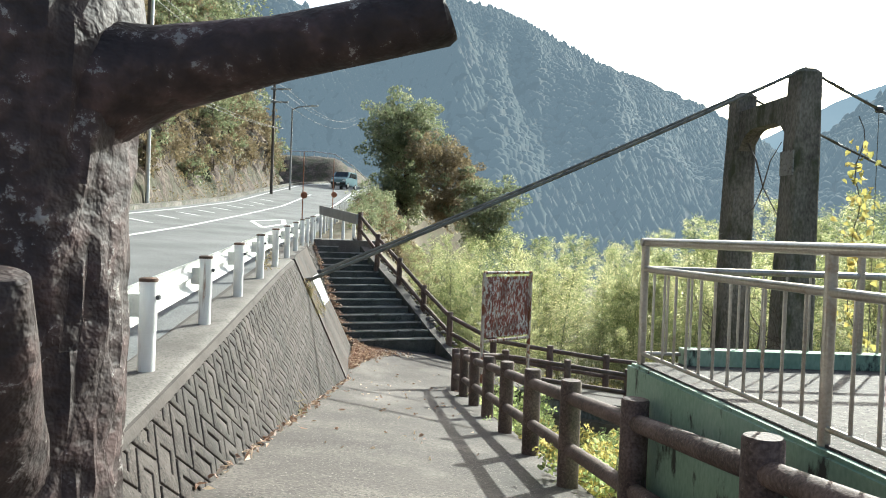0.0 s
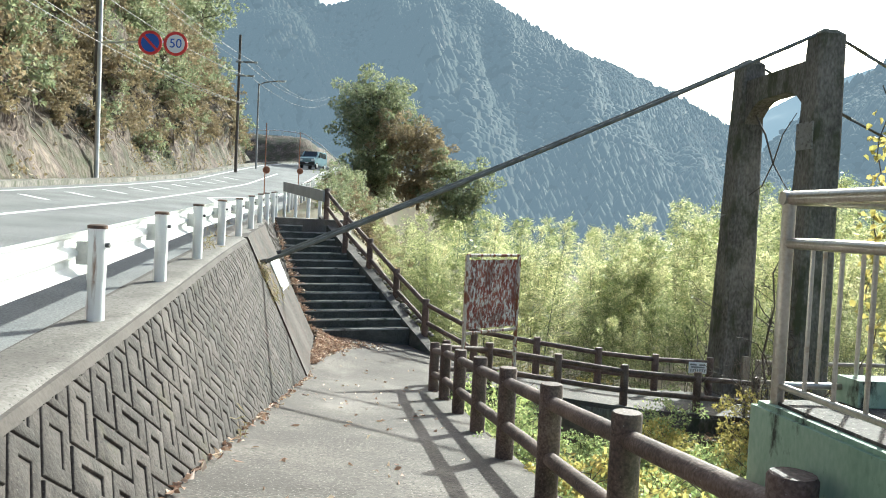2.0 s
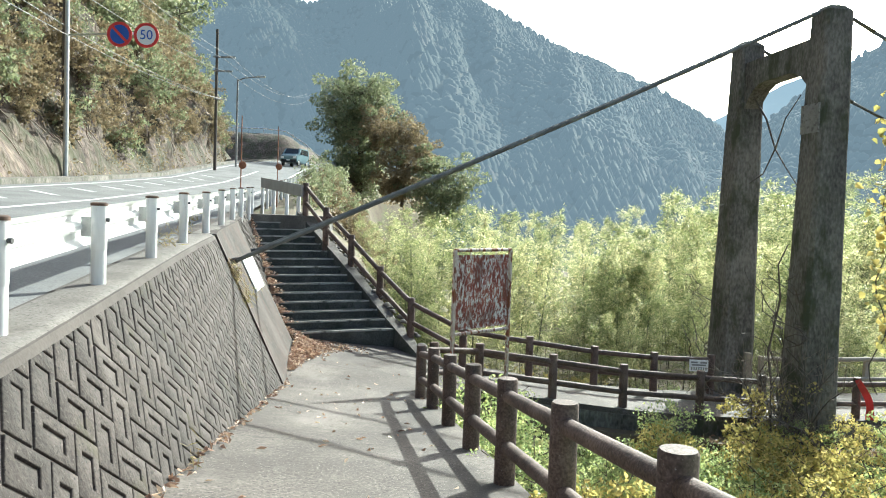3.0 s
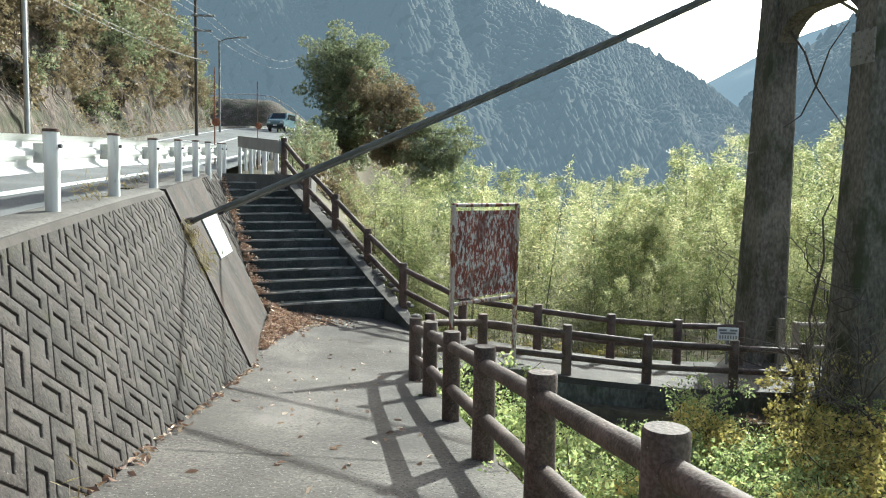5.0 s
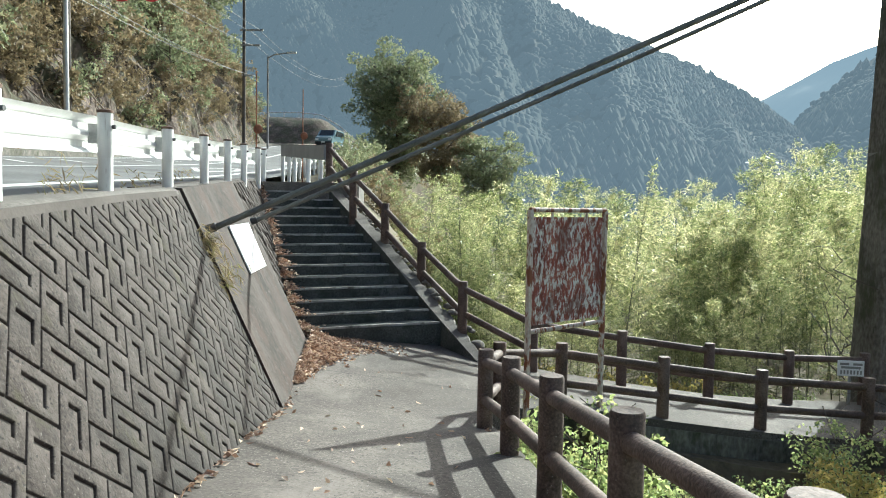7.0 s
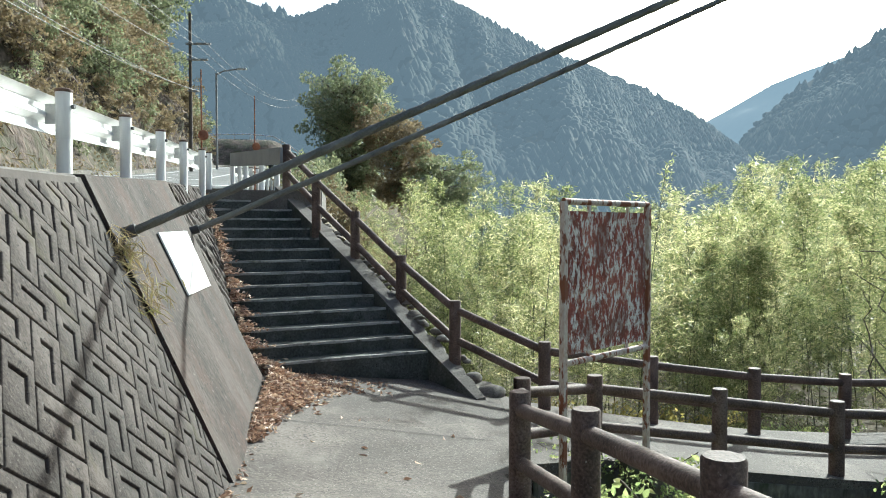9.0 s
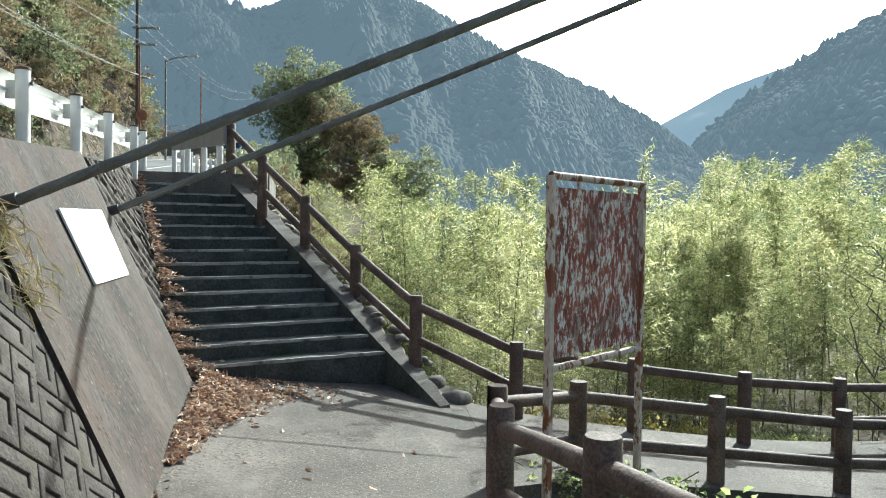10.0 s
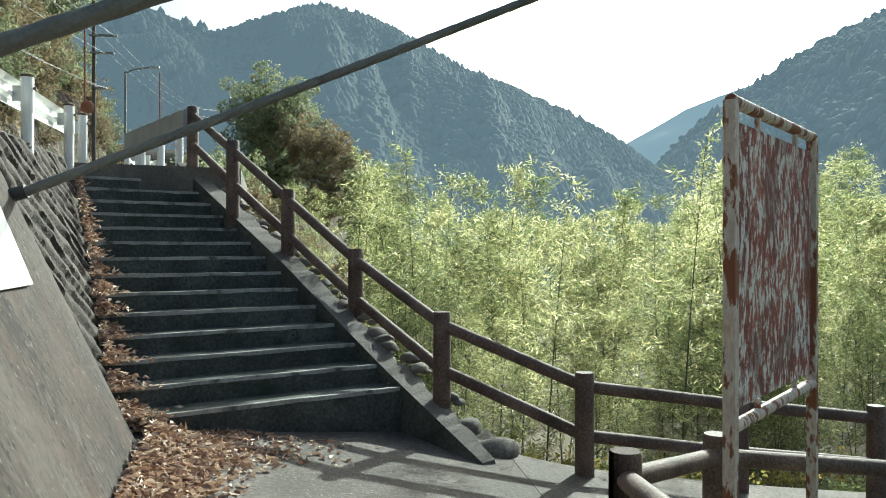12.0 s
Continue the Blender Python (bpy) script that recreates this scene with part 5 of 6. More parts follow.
def bare_thicket(x, y, z, seed, label):
    r = np.random.default_rng(seed)
    t = thing("bare_shrub", label, "shrub", (x, y, z), "bare shrubs at the tower")
    stem_bm, twig_bm = bmesh.new(), bmesh.new()
    for k in range(6):
        p, d = np.array([x, y, z]) + r.normal(0, 0.08, 3) * np.array([1, 1, 0]), np.array([r.normal(0, 0.5), r.normal(0, 0.4), 1.0])
        pts = [Vector(p)]
        for j in range(6):
            d = d + r.normal(0, 0.28, 3)
            p = p + d / np.linalg.norm(d) * 0.3
            pts.append(Vector(p))
            for m in range(5):
                e = d / np.linalg.norm(d) + r.normal(0, 0.75, 3)
                q, tw = p.copy(), [Vector(p)]
                for i in range(3):
                    e = e + r.normal(0, 0.3, 3)
                    q = q + e / np.linalg.norm(e) * r.uniform(0.09, 0.2)
                    tw.append(Vector(q))
                tube(twig_bm, tw, [0.007, 0.005, 0.0035, 0.002], 4, False)
        tube(stem_bm, pts, [lerp(0.022, 0.007, i / 6) for i in range(7)], 6, True, 0.2)
    wpart("stem", stem_bm, POLE_BROWN, t, smooth=True)
    wpart("twig_spray", twig_bm, TWIG, t, "fine pale bare twigs")


bare_thicket(7.15, 14.35, -2.35, 61, "bare twiggy shrub before the tower foot")
bare_thicket(7.6, 14.2, -2.4, 62, "bare twiggy shrub before the tower foot")
bare_thicket(6.75, 14.5, -2.3, 63, "bare twiggy shrub before the tower foot")
# ---- rock slope above the road ----


def slope_point(y, s, rough=True):
    """s metres up the slope from the kerb."""
    yy = min(max(y, -14), 125)
    x0, z0 = guard_x(yy) - 8.0, road_z(yy, 8.0) + 0.1
    n1 = noise.noise(Vector((y * 0.11, s * 0.12, 3))) * 2.0 + noise.noise(Vector((y * 0.4, s * 0.3, 8))) * 0.7
    n2 = noise.noise(Vector((y * 1.3, s * 1.1, 5))) * 0.3 + (abs(noise.noise(Vector((y * 0.9 + s * 0.3, s * 0.45, 15)))) - 0.2) * 0.9 + noise.noise(Vector((y * 3.1, s * 2.6, 25))) * 0.12
    k = min(1, s / 3)
    up = s * 0.86 if s < 14 else 14 * 0.86 + (s - 14) * 0.6
    return Vector((x0 - 0.25 - s * 0.42 + (n1 + n2) * k - 0.16 * max(0, y - 70), y, z0 + up + 0.25 * n1 * k))


bm = sheet(bmesh.new(), [0, 0.3, 0.6, 0.9, 1.2, 1.5, 1.8, 2.1, 2.5, 2.9, 3.3, 3.7, 4.1, 4.5, 5, 5.5, 6, 6.5, 7, 7.6, 8.2, 9, 10, 11, 12, 14, 17, 21, 26, 32], [float(v) for v in np.linspace(-14, 92, 330)], lambda s, y: slope_point(y, s))
tagged(part("rock_slope", bm, ROCK, smooth=True), "steep brown cut slope with roots and creepers", "slope", kind="structure")
# grassy knoll where the road bends, with a fence along its top
def knoll_z(x, y):
    return 7.2 + (5.0 * (1 - smooth01((x + 20) / 9.0)) + 0.4 * noise.noise(Vector((x * 0.3, y * 0.3, 0)))) * smooth01((y - 96) / 9)


bm = sheet(bmesh.new(), [float(v) for v in np.linspace(-40, -6, 35)], [float(v) for v in np.linspace(95, 128, 28)], lambda x, y: (x, y, knoll_z(x, y)))
tagged(part("knoll", bm, ROCK, smooth=True), "brown grassy knoll at the road bend", "slope", kind="structure")
kf = thing("knoll_fence", "low pale fence along the top of the knoll", "fence", (-22, 105, 12))
bm = bmesh.new()
tube(bm, [(x, 106, knoll_z(x, 106) + 0.7) for x in (-34, -30, -26, -22, -19, -16.5, -14, -12)], 0.09, 6)
wpart("rail", bm, SIGN_WHITE, kf)
for x in (-32, -30, -28, -26, -24, -22, -20, -18, -16, -14):
    bm = bmesh.new()
    tube(bm, [(x, 106, knoll_z(x, 106) - 0.2), (x, 106, knoll_z(x, 106) + 0.75)], 0.07, 6)
    wpart("post", bm, SIGN_WHITE, kf)

# ---- plants ----


def bamboo_mesh(seed, h, leaves):
    rng = np.random.default_rng(seed)
    bm = bmesh.new()
    lean = rng.uniform(-0.5, 0.5, 2)

    def stem(t):
        return np.array([lean[0] * t ** 2 * h * 0.3, lean[1] * t ** 2 * h * 0.3, h * (t - 0.06 * t ** 4)])
    tube(bm, [Vector(stem(i / 10)) for i in range(11)], [lerp(0.017, 0.004, i / 10) for i in range(11)], 6)
    cs, ds = [], []
    for k in range(46):
        t = rng.uniform(0.12, 1.0)
        p = stem(t)
        a = rng.uniform(0, 2 * math.pi)
        ln = lerp(0.95, 0.28, t ** 2) * rng.uniform(0.6, 1.2)
        d = np.array([math.cos(a), math.sin(a), rng.uniform(0.15, 0.8)])
        tip = p + d * ln
        tube(bm, [Vector(p), Vector(p + d * ln * 0.5 + np.array([0, 0, 0.04])), Vector(tip - np.array([0, 0, 0.05]))], [0.006, 0.004, 0.002], 3, False)
        m = leaves // 46
        u = rng.uniform(0.25, 1.1, m)[:, None]
        c = p + d * ln * u + rng.normal(0, 0.075, (m, 3))
        dd = d * 0.6 + rng.normal(0, 0.55, (m, 3)) + np.array([0, 0, -0.4])
        cs.append(c)
        ds.append(dd)
    return mesh_of("culm", bm, CULM), leaf_mesh("foliage", np.concatenate(cs), np.concatenate(ds), 0.132, 0.023, BAMBOO_LEAF, rng, 0.15)


BAMBOO = [bamboo_mesh(20 + i, h, 2350) for i, h in enumerate((5.2, 5.8, 4.6, 6.4, 5.0, 5.5))]
rng = np.random.default_rng(7)


def plant(name, label, category, group, meshes, x, y, z, scale, turn, tilt=(0, 0)):
    t = thing(name, label, category, (0, 0, 0), group)
    t.matrix_world = pose(x, y, z, tilt[0], tilt[1], turn) @ Matrix.Diagonal((scale, scale, scale, 1))
    for nm, me in meshes:
        ob = new(nm, me)
        ob.parent = t
    return t


def bamboo_thicket():
    heights = (5.2, 5.8, 4.6, 6.4, 5.0, 5.5)
    label, group = "slender green bamboo with drooping sunlit leaves", "bamboo thicket below the path"

    def stand(x, y, top, k=None):
        k = int(rng.integers(6)) if k is None else k
        culm, fol = BAMBOO[k]
        z = ground_z(float(x), float(y)) - 0.1
        s = min(max((top - z) / heights[k], 0.3), 2.3)
        plant("bamboo", label, "bamboo", group, (("culm", culm), ("foliage", fol)), float(x), float(y), z, float(s), float(rng.uniform(0, 360)), (float(rng.normal(0, 4)), float(rng.normal(0, 4))))
    for row in range(290):
        if row < 150:
            x, y = rng.uniform(-3.2, 13), rng.uniform(18.4, 23.5)
        elif row < 225:
            x, y = rng.uniform(-2, 24), rng.uniform(23, 33)
        else:
            x, y = rng.uniform(9, 36), rng.uniform(20, 44)
        if x < guard_x(y) + 3.2 or (y < 22.6 and x < -0.58 * (y - 17.2) + 1.5):
            continue
        if abs(x - 7.7) < 1.2 and 14 < y < 19.4:
            continue
        top = 1.5 + 0.05 * (y - 22) + rng.uniform(-1.0, 0.6) + (0.8 if rng.uniform() < 0.1 else 0) + (0.5 if x > 8 else 0)
        if 0.17 < x / y < 0.29:
            top -= 0.35
        t = ((x + 0.3) * -0.573 + (y - 17.42) * 0.82) / 5.06
        off = (x + 0.3) * 0.82 + (y - 17.42) * 0.573
        if -0.6 < t < 1.6:
            top = min(top, -0.79 + 2.41 * min(max(t, 0), 1) + 0.5 * off + 0.4)
        gap = y - 16.9 - 0.13 * x
        if x > 0 and gap < 7:
            top = min(top, -1.5 + 0.62 * gap)
        stand(x, y, top)
    for k in range(45):
        y = rng.uniform(30, 46)
        stand(y * rng.uniform(0.02, 0.4), y, 0.5 + 0.035 * y + rng.uniform(-0.7, 0.4))
    # the tallest culms, and the grove on the river bank
    for x, y, top in ((2.95, 18.6, 2.35), (1.5, 19.1, 1.75), (0.1, 19.6, 2.1), (-0.7, 19.9, 2.0), (4.6, 20.5, 1.9)):
        stand(x, y, top, 3)
    for k in range(46):
        y = rng.uniform(44, 74)
        x = y * rng.uniform(0.36, 0.82)
        stand(x, y, 1.0 + 0.072 * y + 1.1 * math.sin(x * 0.55) + rng.uniform(-0.8, 0.6))


bamboo_thicket()


def tree_mesh(seed, h, spread, leaves, leaf_mat, size=(0.13, 0.07), trunk_r=0.16, bare=0.3, limbs=16, leaf=leaf_mesh):
    rg = np.random.default_rng(seed)
    bm = bmesh.new()
    bend = rg.uniform(-0.12, 0.12, 2)

    def stem(t):
        return np.array([bend[0] * h * t * t, bend[1] * h * t * t, h * t])
    tube(bm, [Vector(stem(i / 8) - (np.array([0, 0, 0.3]) if i == 0 else 0)) for i in range(9)], [lerp(trunk_r, trunk_r * 0.15, i / 8) for i in range(9)], 8, True, 0.1)
    cs, ds = [], []
    per = max(1, leaves // (limbs * 5))
    for k in range(limbs):
        t = lerp(bare, 0.97, (k + rg.uniform(0, 1)) / limbs)
        p = stem(t)
        a = k * 2.4 + rg.uniform(-0.4, 0.4)
        ln = spread * (math.sin(math.pi * (0.12 + 0.86 * (1 - t) ** 0.75)) * 0.8 + 0.25) * rg.uniform(0.65, 1.2)
        d = np.array([math.cos(a), math.sin(a), rg.uniform(0.1, 0.6)])
        tube(bm, [Vector(p), Vector(p + d * ln * 0.5), Vector(p + d * ln + np.array([0, 0, 0.1 * ln]))], [trunk_r * 0.35, trunk_r * 0.2, 0.01], 5, False)
        for j in range(5):
            q = p + d * ln * rg.uniform(0.35, 1.1) + rg.normal(0, 0.18 * spread, 3)
            r = spread * rg.uniform(0.12, 0.27)
            v = rg.normal(size=(per, 3))
            v /= np.linalg.norm(v, axis=1, keepdims=True)
            c = q + v * (r * rg.uniform(0.45, 1.0, per) ** 0.5)[:, None] * np.array([1.2, 1.2, 0.75])
            cs.append(c)
            ds.append(v + rg.normal(0, 0.5, (per, 3)) + np.array([0, 0, -0.25]))
    return mesh_of("trunk", bm, BARK), leaf("crown", np.concatenate(cs), np.concatenate(ds), size[0], size[1], leaf_mat, rg)


roadside = tree_mesh(3, 13.2, 4.5, 34000, TREE_LEAF, (0.34, 0.18), 0.3, 0.04, 64)
second = tree_mesh(5, 8.6, 4.0, 16000, AUTUMN_LEAF, (0.32, 0.18), 0.2, 0.03, 30)
third = tree_mesh(6, 7.8, 3.8, 16000, TREE_LEAF, (0.32, 0.18), 0.2, 0.03, 30)
plant("roadside_tree", "dense dark evergreen tree beside the road bend", "tree", "", (("trunk", roadside[0]), ("crown", roadside[1])), -7.9, 97, 3.9, 1.04, 20)
plant("roadside_tree", "tawny half-bare tree below the road", "tree", "", (("trunk", second[0]), ("crown", second[1])), -2.4, 92, 3.1, 1.08, 80)
plant("roadside_tree", "low dark evergreen tree below the road", "tree", "", (("trunk", third[0]), ("crown", third[1])), 2.2, 88.6, -0.1, 1.0, 140)

SLOPE_TREES = [tree_mesh(30 + i, h, sp, 2100, mt, (0.32, 0.17), 0.12, 0.1, 18) for i, (h, sp, mt) in enumerate(((5.5, 2.6, TREE_LEAF), (4.5, 2.4, AUTUMN_LEAF), (6.5, 2.2, TREE_LEAF), (4.0, 2.2, AUTUMN_LEAF)))]
SHRUBS = [tree_mesh(50 + i, h, sp, 800, mt, (0.22, 0.11), 0.05, 0.05, 10) for i, (h, sp, mt) in enumerate(((1.5, 1.2, AUTUMN_LEAF), (1.8, 1.3, TREE_LEAF), (1.3, 1.1, AUTUMN_LEAF)))]


def hillside_plants():
    for k in range(95):
        y, s = rng.uniform(6, 90), 32 - 20 * rng.uniform(0, 1) ** 1.5
        p = slope_point(float(y), float(s))
        tr, cr = SLOPE_TREES[int(rng.integers(4))]
        plant("slope_tree", "small evergreen tree on the cut slope", "tree", "trees on the cut slope", (("trunk", tr), ("crown", cr)), p.x, p.y, p.z - 0.3, float(rng.uniform(0.7, 1.2)), float(rng.uniform(0, 360)))
    for k in range(9):
        y, s = rng.uniform(44, 62), rng.uniform(4, 10)
        p = slope_point(float(y), float(s))
        tr, cr = SLOPE_TREES[int(rng.integers(3))]
        plant("slope_tree", "small evergreen tree on the cut slope", "tree", "trees on the cut slope", (("trunk", tr), ("crown", cr)), p.x, p.y, p.z - 0.3, float(rng.uniform(0.6, 0.9)), float(rng.uniform(0, 360)))
    for k in range(70):
        y = rng.uniform(23.5, 62)
        x = guard_x(float(y)) + rng.uniform(0.9, 5.5)
        if y < 26 and x < -2.0:
            continue
        tr, cr = SHRUBS[int(rng.integers(3))]
        plant("bank_shrub", "straggly tawny shrub on the bank below the road", "shrub", "shrubs on the road bank", (("stem", tr), ("leaves", cr)), float(x), float(y), ground_z(float(x), float(y)) - 0.1, float(rng.uniform(0.45, 0.85)), float(rng.uniform(0, 360)))
    for k in range(290):
        y, s = rng.uniform(8, 92), 1.2 + 13 * rng.uniform(0, 1) ** 0.8
        p = slope_point(float(y), float(s))
        tr, cr = SHRUBS[int(rng.integers(3))]
        plant("slope_shrub", "straggly shrub rooted in the rock slope", "shrub", "shrubs on the cut slope", (("stem", tr), ("leaves", cr)), p.x, p.y, p.z - 0.1, float(rng.uniform(0.5, 1.2)), float(rng.uniform(0, 360)))


hillside_plants()


def slope_roots():
    """Roots and dead creepers hanging down the cut."""
    bm = bmesh.new()
    r = np.random.default_rng(23)
    for k in range(520):
        y, s = float(r.uniform(8, 80)), float(r.uniform(3, 13))
        n = int(r.integers(4, 9))
        pts = []
        for j in range(n):
            pts.append(slope_point(y, max(0.2, s)) + Vector((0.12 + 0.05 * float(r.normal()), 0, 0.05)))
            y += float(r.normal(0.05, 0.16))
            s -= float(r.uniform(0.2, 0.6))
        tube(bm, pts, float(r.uniform(0.012, 0.035)), 4, False)
    return bm


def slope_litter():
    """Dead leaves, ferns and ivy clinging to the cut."""
    r = np.random.default_rng(29)
    c = []
    while len(c) < 7000:
        y, s = float(r.uniform(8, 85)), float(14 * r.uniform() ** 1.1)
        if noise.noise(Vector((y * 0.35, s * 0.4, 31))) + 0.35 * noise.noise(Vector((y * 1.4, s * 1.6, 33))) < float(r.uniform(-0.25, 0.35)):
            continue
        c.append(slope_point(y, s) + Vector((0.08, 0, 0.06)) + Vector(r.normal(0, 0.06, 3)))
    return leaf_mesh("slope_litter", np.array(c), r.normal(0, 1, (len(c), 3)) + np.array([0.3, 0, -0.7]), 0.2, 0.1, AUTUMN_LEAF, r)


tagged(part("slope_litter", slope_litter(), None), "dead leaves and ferns clinging to the cut slope", "leaves", kind="stuff")
tagged(part("slope_roots", slope_roots(), TWIG), "pale roots and dead creepers hanging down the slope", "roots", kind="stuff")

# undergrowth between the path fence and the lower path
LOW = [tree_mesh(70 + i, h, sp, n, mt, sz, 0.025, 0.05, 12, broad_leaf_mesh) for i, (h, sp, n, mt, sz) in enumerate(((1.0, 0.75, 1200, SHRUB_LEAF, (0.078, 0.05)), (1.2, 0.8, 1300, YELLOW_LEAF, (0.08, 0.05)), (0.8, 0.7, 1100, SHRUB_LEAF, (0.07, 0.042))))]


def undergrowth():
    for k in range(230):
        x, y = (fence_x(yy := rng.uniform(3.4, 13.6)) + rng.uniform(0.5, 1.05), yy) if k < 50 else (rng.uniform(0.9, 9.5), rng.uniform(1.0, 14.6))
        if x < fence_x(y) + 0.33:
            continue
        if y < 3.4 and x > 1.2:
            continue
        yellow = (x > 4.0 and y > 9.0 and rng.uniform() < 0.3) or (y < 10.5 and rng.uniform() < 0.08)
        tr, cr = LOW[1] if yellow else LOW[0 if rng.uniform() < 0.5 else 2]
        big = 1.0 if (x > 4.5 and 9 < y < 13) else 0.72
        plant("bush", "yellowing leafy bush in the hollow" if yellow else "green leafy bush in the hollow", "bush", "bushes below the fence", (("stem", tr), ("leaves", cr)), float(x), float(y), ground_z(float(x), float(y)) - 0.05, float(rng.uniform(0.7, 1.25) * (0.5 if k < 50 else big) * (0.7 if y > 11.3 and x < 4 else 1)), float(rng.uniform(0, 360)))
    for x, y, size in ((6.1, 13.5, 0.85), (6.5, 13.0, 0.9), (5.8, 12.9, 0.75), (6.2, 12.3, 0.8), (6.9, 12.5, 0.9), (5.5, 12.2, 0.6)):
        plant("bush", "bright yellow-green leafy bush before the tower", "bush", "bushes below the fence", (("stem", LOW[1][0]), ("leaves", LOW[1][1])), x, y, ground_z(x, y) - 0.05, size, x * 131 % 360)
    for k in range(26):
        x, y = float(rng.uniform(2.3, 5.6)), float(rng.uniform(10.2, 13.4))
        tr, cr = LOW[(0, 2, 0, 1)[k % 4]]
        plant("bush", "yellowing leafy bush in the hollow" if k % 4 == 3 else "green leafy bush in the hollow", "bush", "bushes below the fence", (("stem", tr), ("leaves", cr)), x, y, ground_z(x, y) - 0.05, float(rng.uniform(0.6, 0.85)), float(rng.uniform(0, 360)))
    for k in range(9):
        y = 0.1 + 0.3 * k
        x = fence_x(y) + 0.16
        plant("bush", "small yellowing bush between fence and platform", "bush", "bushes below the fence", (("stem", LOW[1 if k % 3 else 0][0]), ("leaves", LOW[1 if k % 3 else 0][1])), x, y, floor_z(x, y) - 0.35, 0.3 + 0.03 * (k % 4), k * 77)
    for k in range(26):
        x, y = rng.uniform(1.2, 7), rng.uniform(17.3, 18.3)
        tr, cr = LOW[1] if rng.uniform() < 0.35 else LOW[2]
        plant("bush", "low leafy bush beyond the outer fence", "bush", "bushes below the fence", (("stem", tr), ("leaves", cr)), float(x), float(y), ground_z(float(x), float(y)), float(rng.uniform(0.5, 0.8)), float(rng.uniform(0, 360)))


undergrowth()

# ---- fallen leaves ----


def fallen_leaves():
    pts = []
    r = np.random.default_rng(11)
    for k in range(6500):
        y = lerp(13.6, 16.75, r.uniform() ** 0.75)
        base = panel_x(y, floor_z(-2.1, y)) - (0.3 if y > 16.3 else 0)
        wide = table([(13.6, 0.06), (14.6, 0.22), (15.6, 0.42), (16.2, 0.75), (16.75, 1.1)], y)
        d = abs(r.normal(0, 0.6)) * wide
        x = base + d
        z = floor_z(x, y) + 0.012 + max(0, 0.16 - d * 0.28) * r.uniform(0, 1) * min(1, wide * 2)
        pts.append((x, y, z))
    for k in range(2000):
        t = r.uniform(0, 1) ** 1.3
        s = int(t * (STEPS - 1) + 1e-6)
        p = FOOT_L.lerp(HEAD_L, t)
        z = lerp(RISE0, RISE1, s / (STEPS - 1))
        edge = max(p.x, stair_wall_x(p.y, z) + 0.02)
        d = abs(r.normal(0, lerp(0.14, 0.03, t)))
        pts.append((edge + d, p.y + d * 0.45, z + 0.01 + max(0, 0.17 * (t * (STEPS - 1) - s) - d * 0.4) * r.uniform(0.4, 1)))
    for k in range(90):
        x, y = r.uniform(-1.6, 0.6), r.uniform(4, 15)
        pts.append((x, y, floor_z(x, y) + 0.008))
    for k in range(260):
        y = r.uniform(2, 14.5)
        z = floor_z(-1.7, y)
        pts.append((wall_x(y, z) + abs(r.normal(0, 0.05)), y, z + 0.02))
    c = np.array(pts)
    d = r.normal(0, 1, c.shape) * np.array([1, 1, 0.3])
    return leaf_mesh("fallen_leaves", c, d, 0.085, 0.036, DRY_LEAF, r, 0.35)


def hollow_litter():
    r = np.random.default_rng(37)
    c = []
    for k in range(2600):
        x, y = float(r.uniform(5.5, 11)), float(r.uniform(7.5, 14.6))
        c.append((x, y, ground_z(x, y) + 0.03 + 0.1 * float(r.uniform()) ** 2))
    return broad_leaf_mesh("leaf_litter", np.array(c), r.normal(0, 1, (len(c), 3)) * np.array([1, 1, 0.5]), 0.13, 0.08, DRY_LEAF, r)


tagged(part("leaf_litter", hollow_litter(), None), "dry brown leaves lying in the hollow by the tower", "leaves", kind="stuff")
tagged(part("fallen_leaves", fallen_leaves(), None), "drift of dry brown fallen leaves at the stair foot", "leaves", kind="stuff")

# ---- far mountains ----


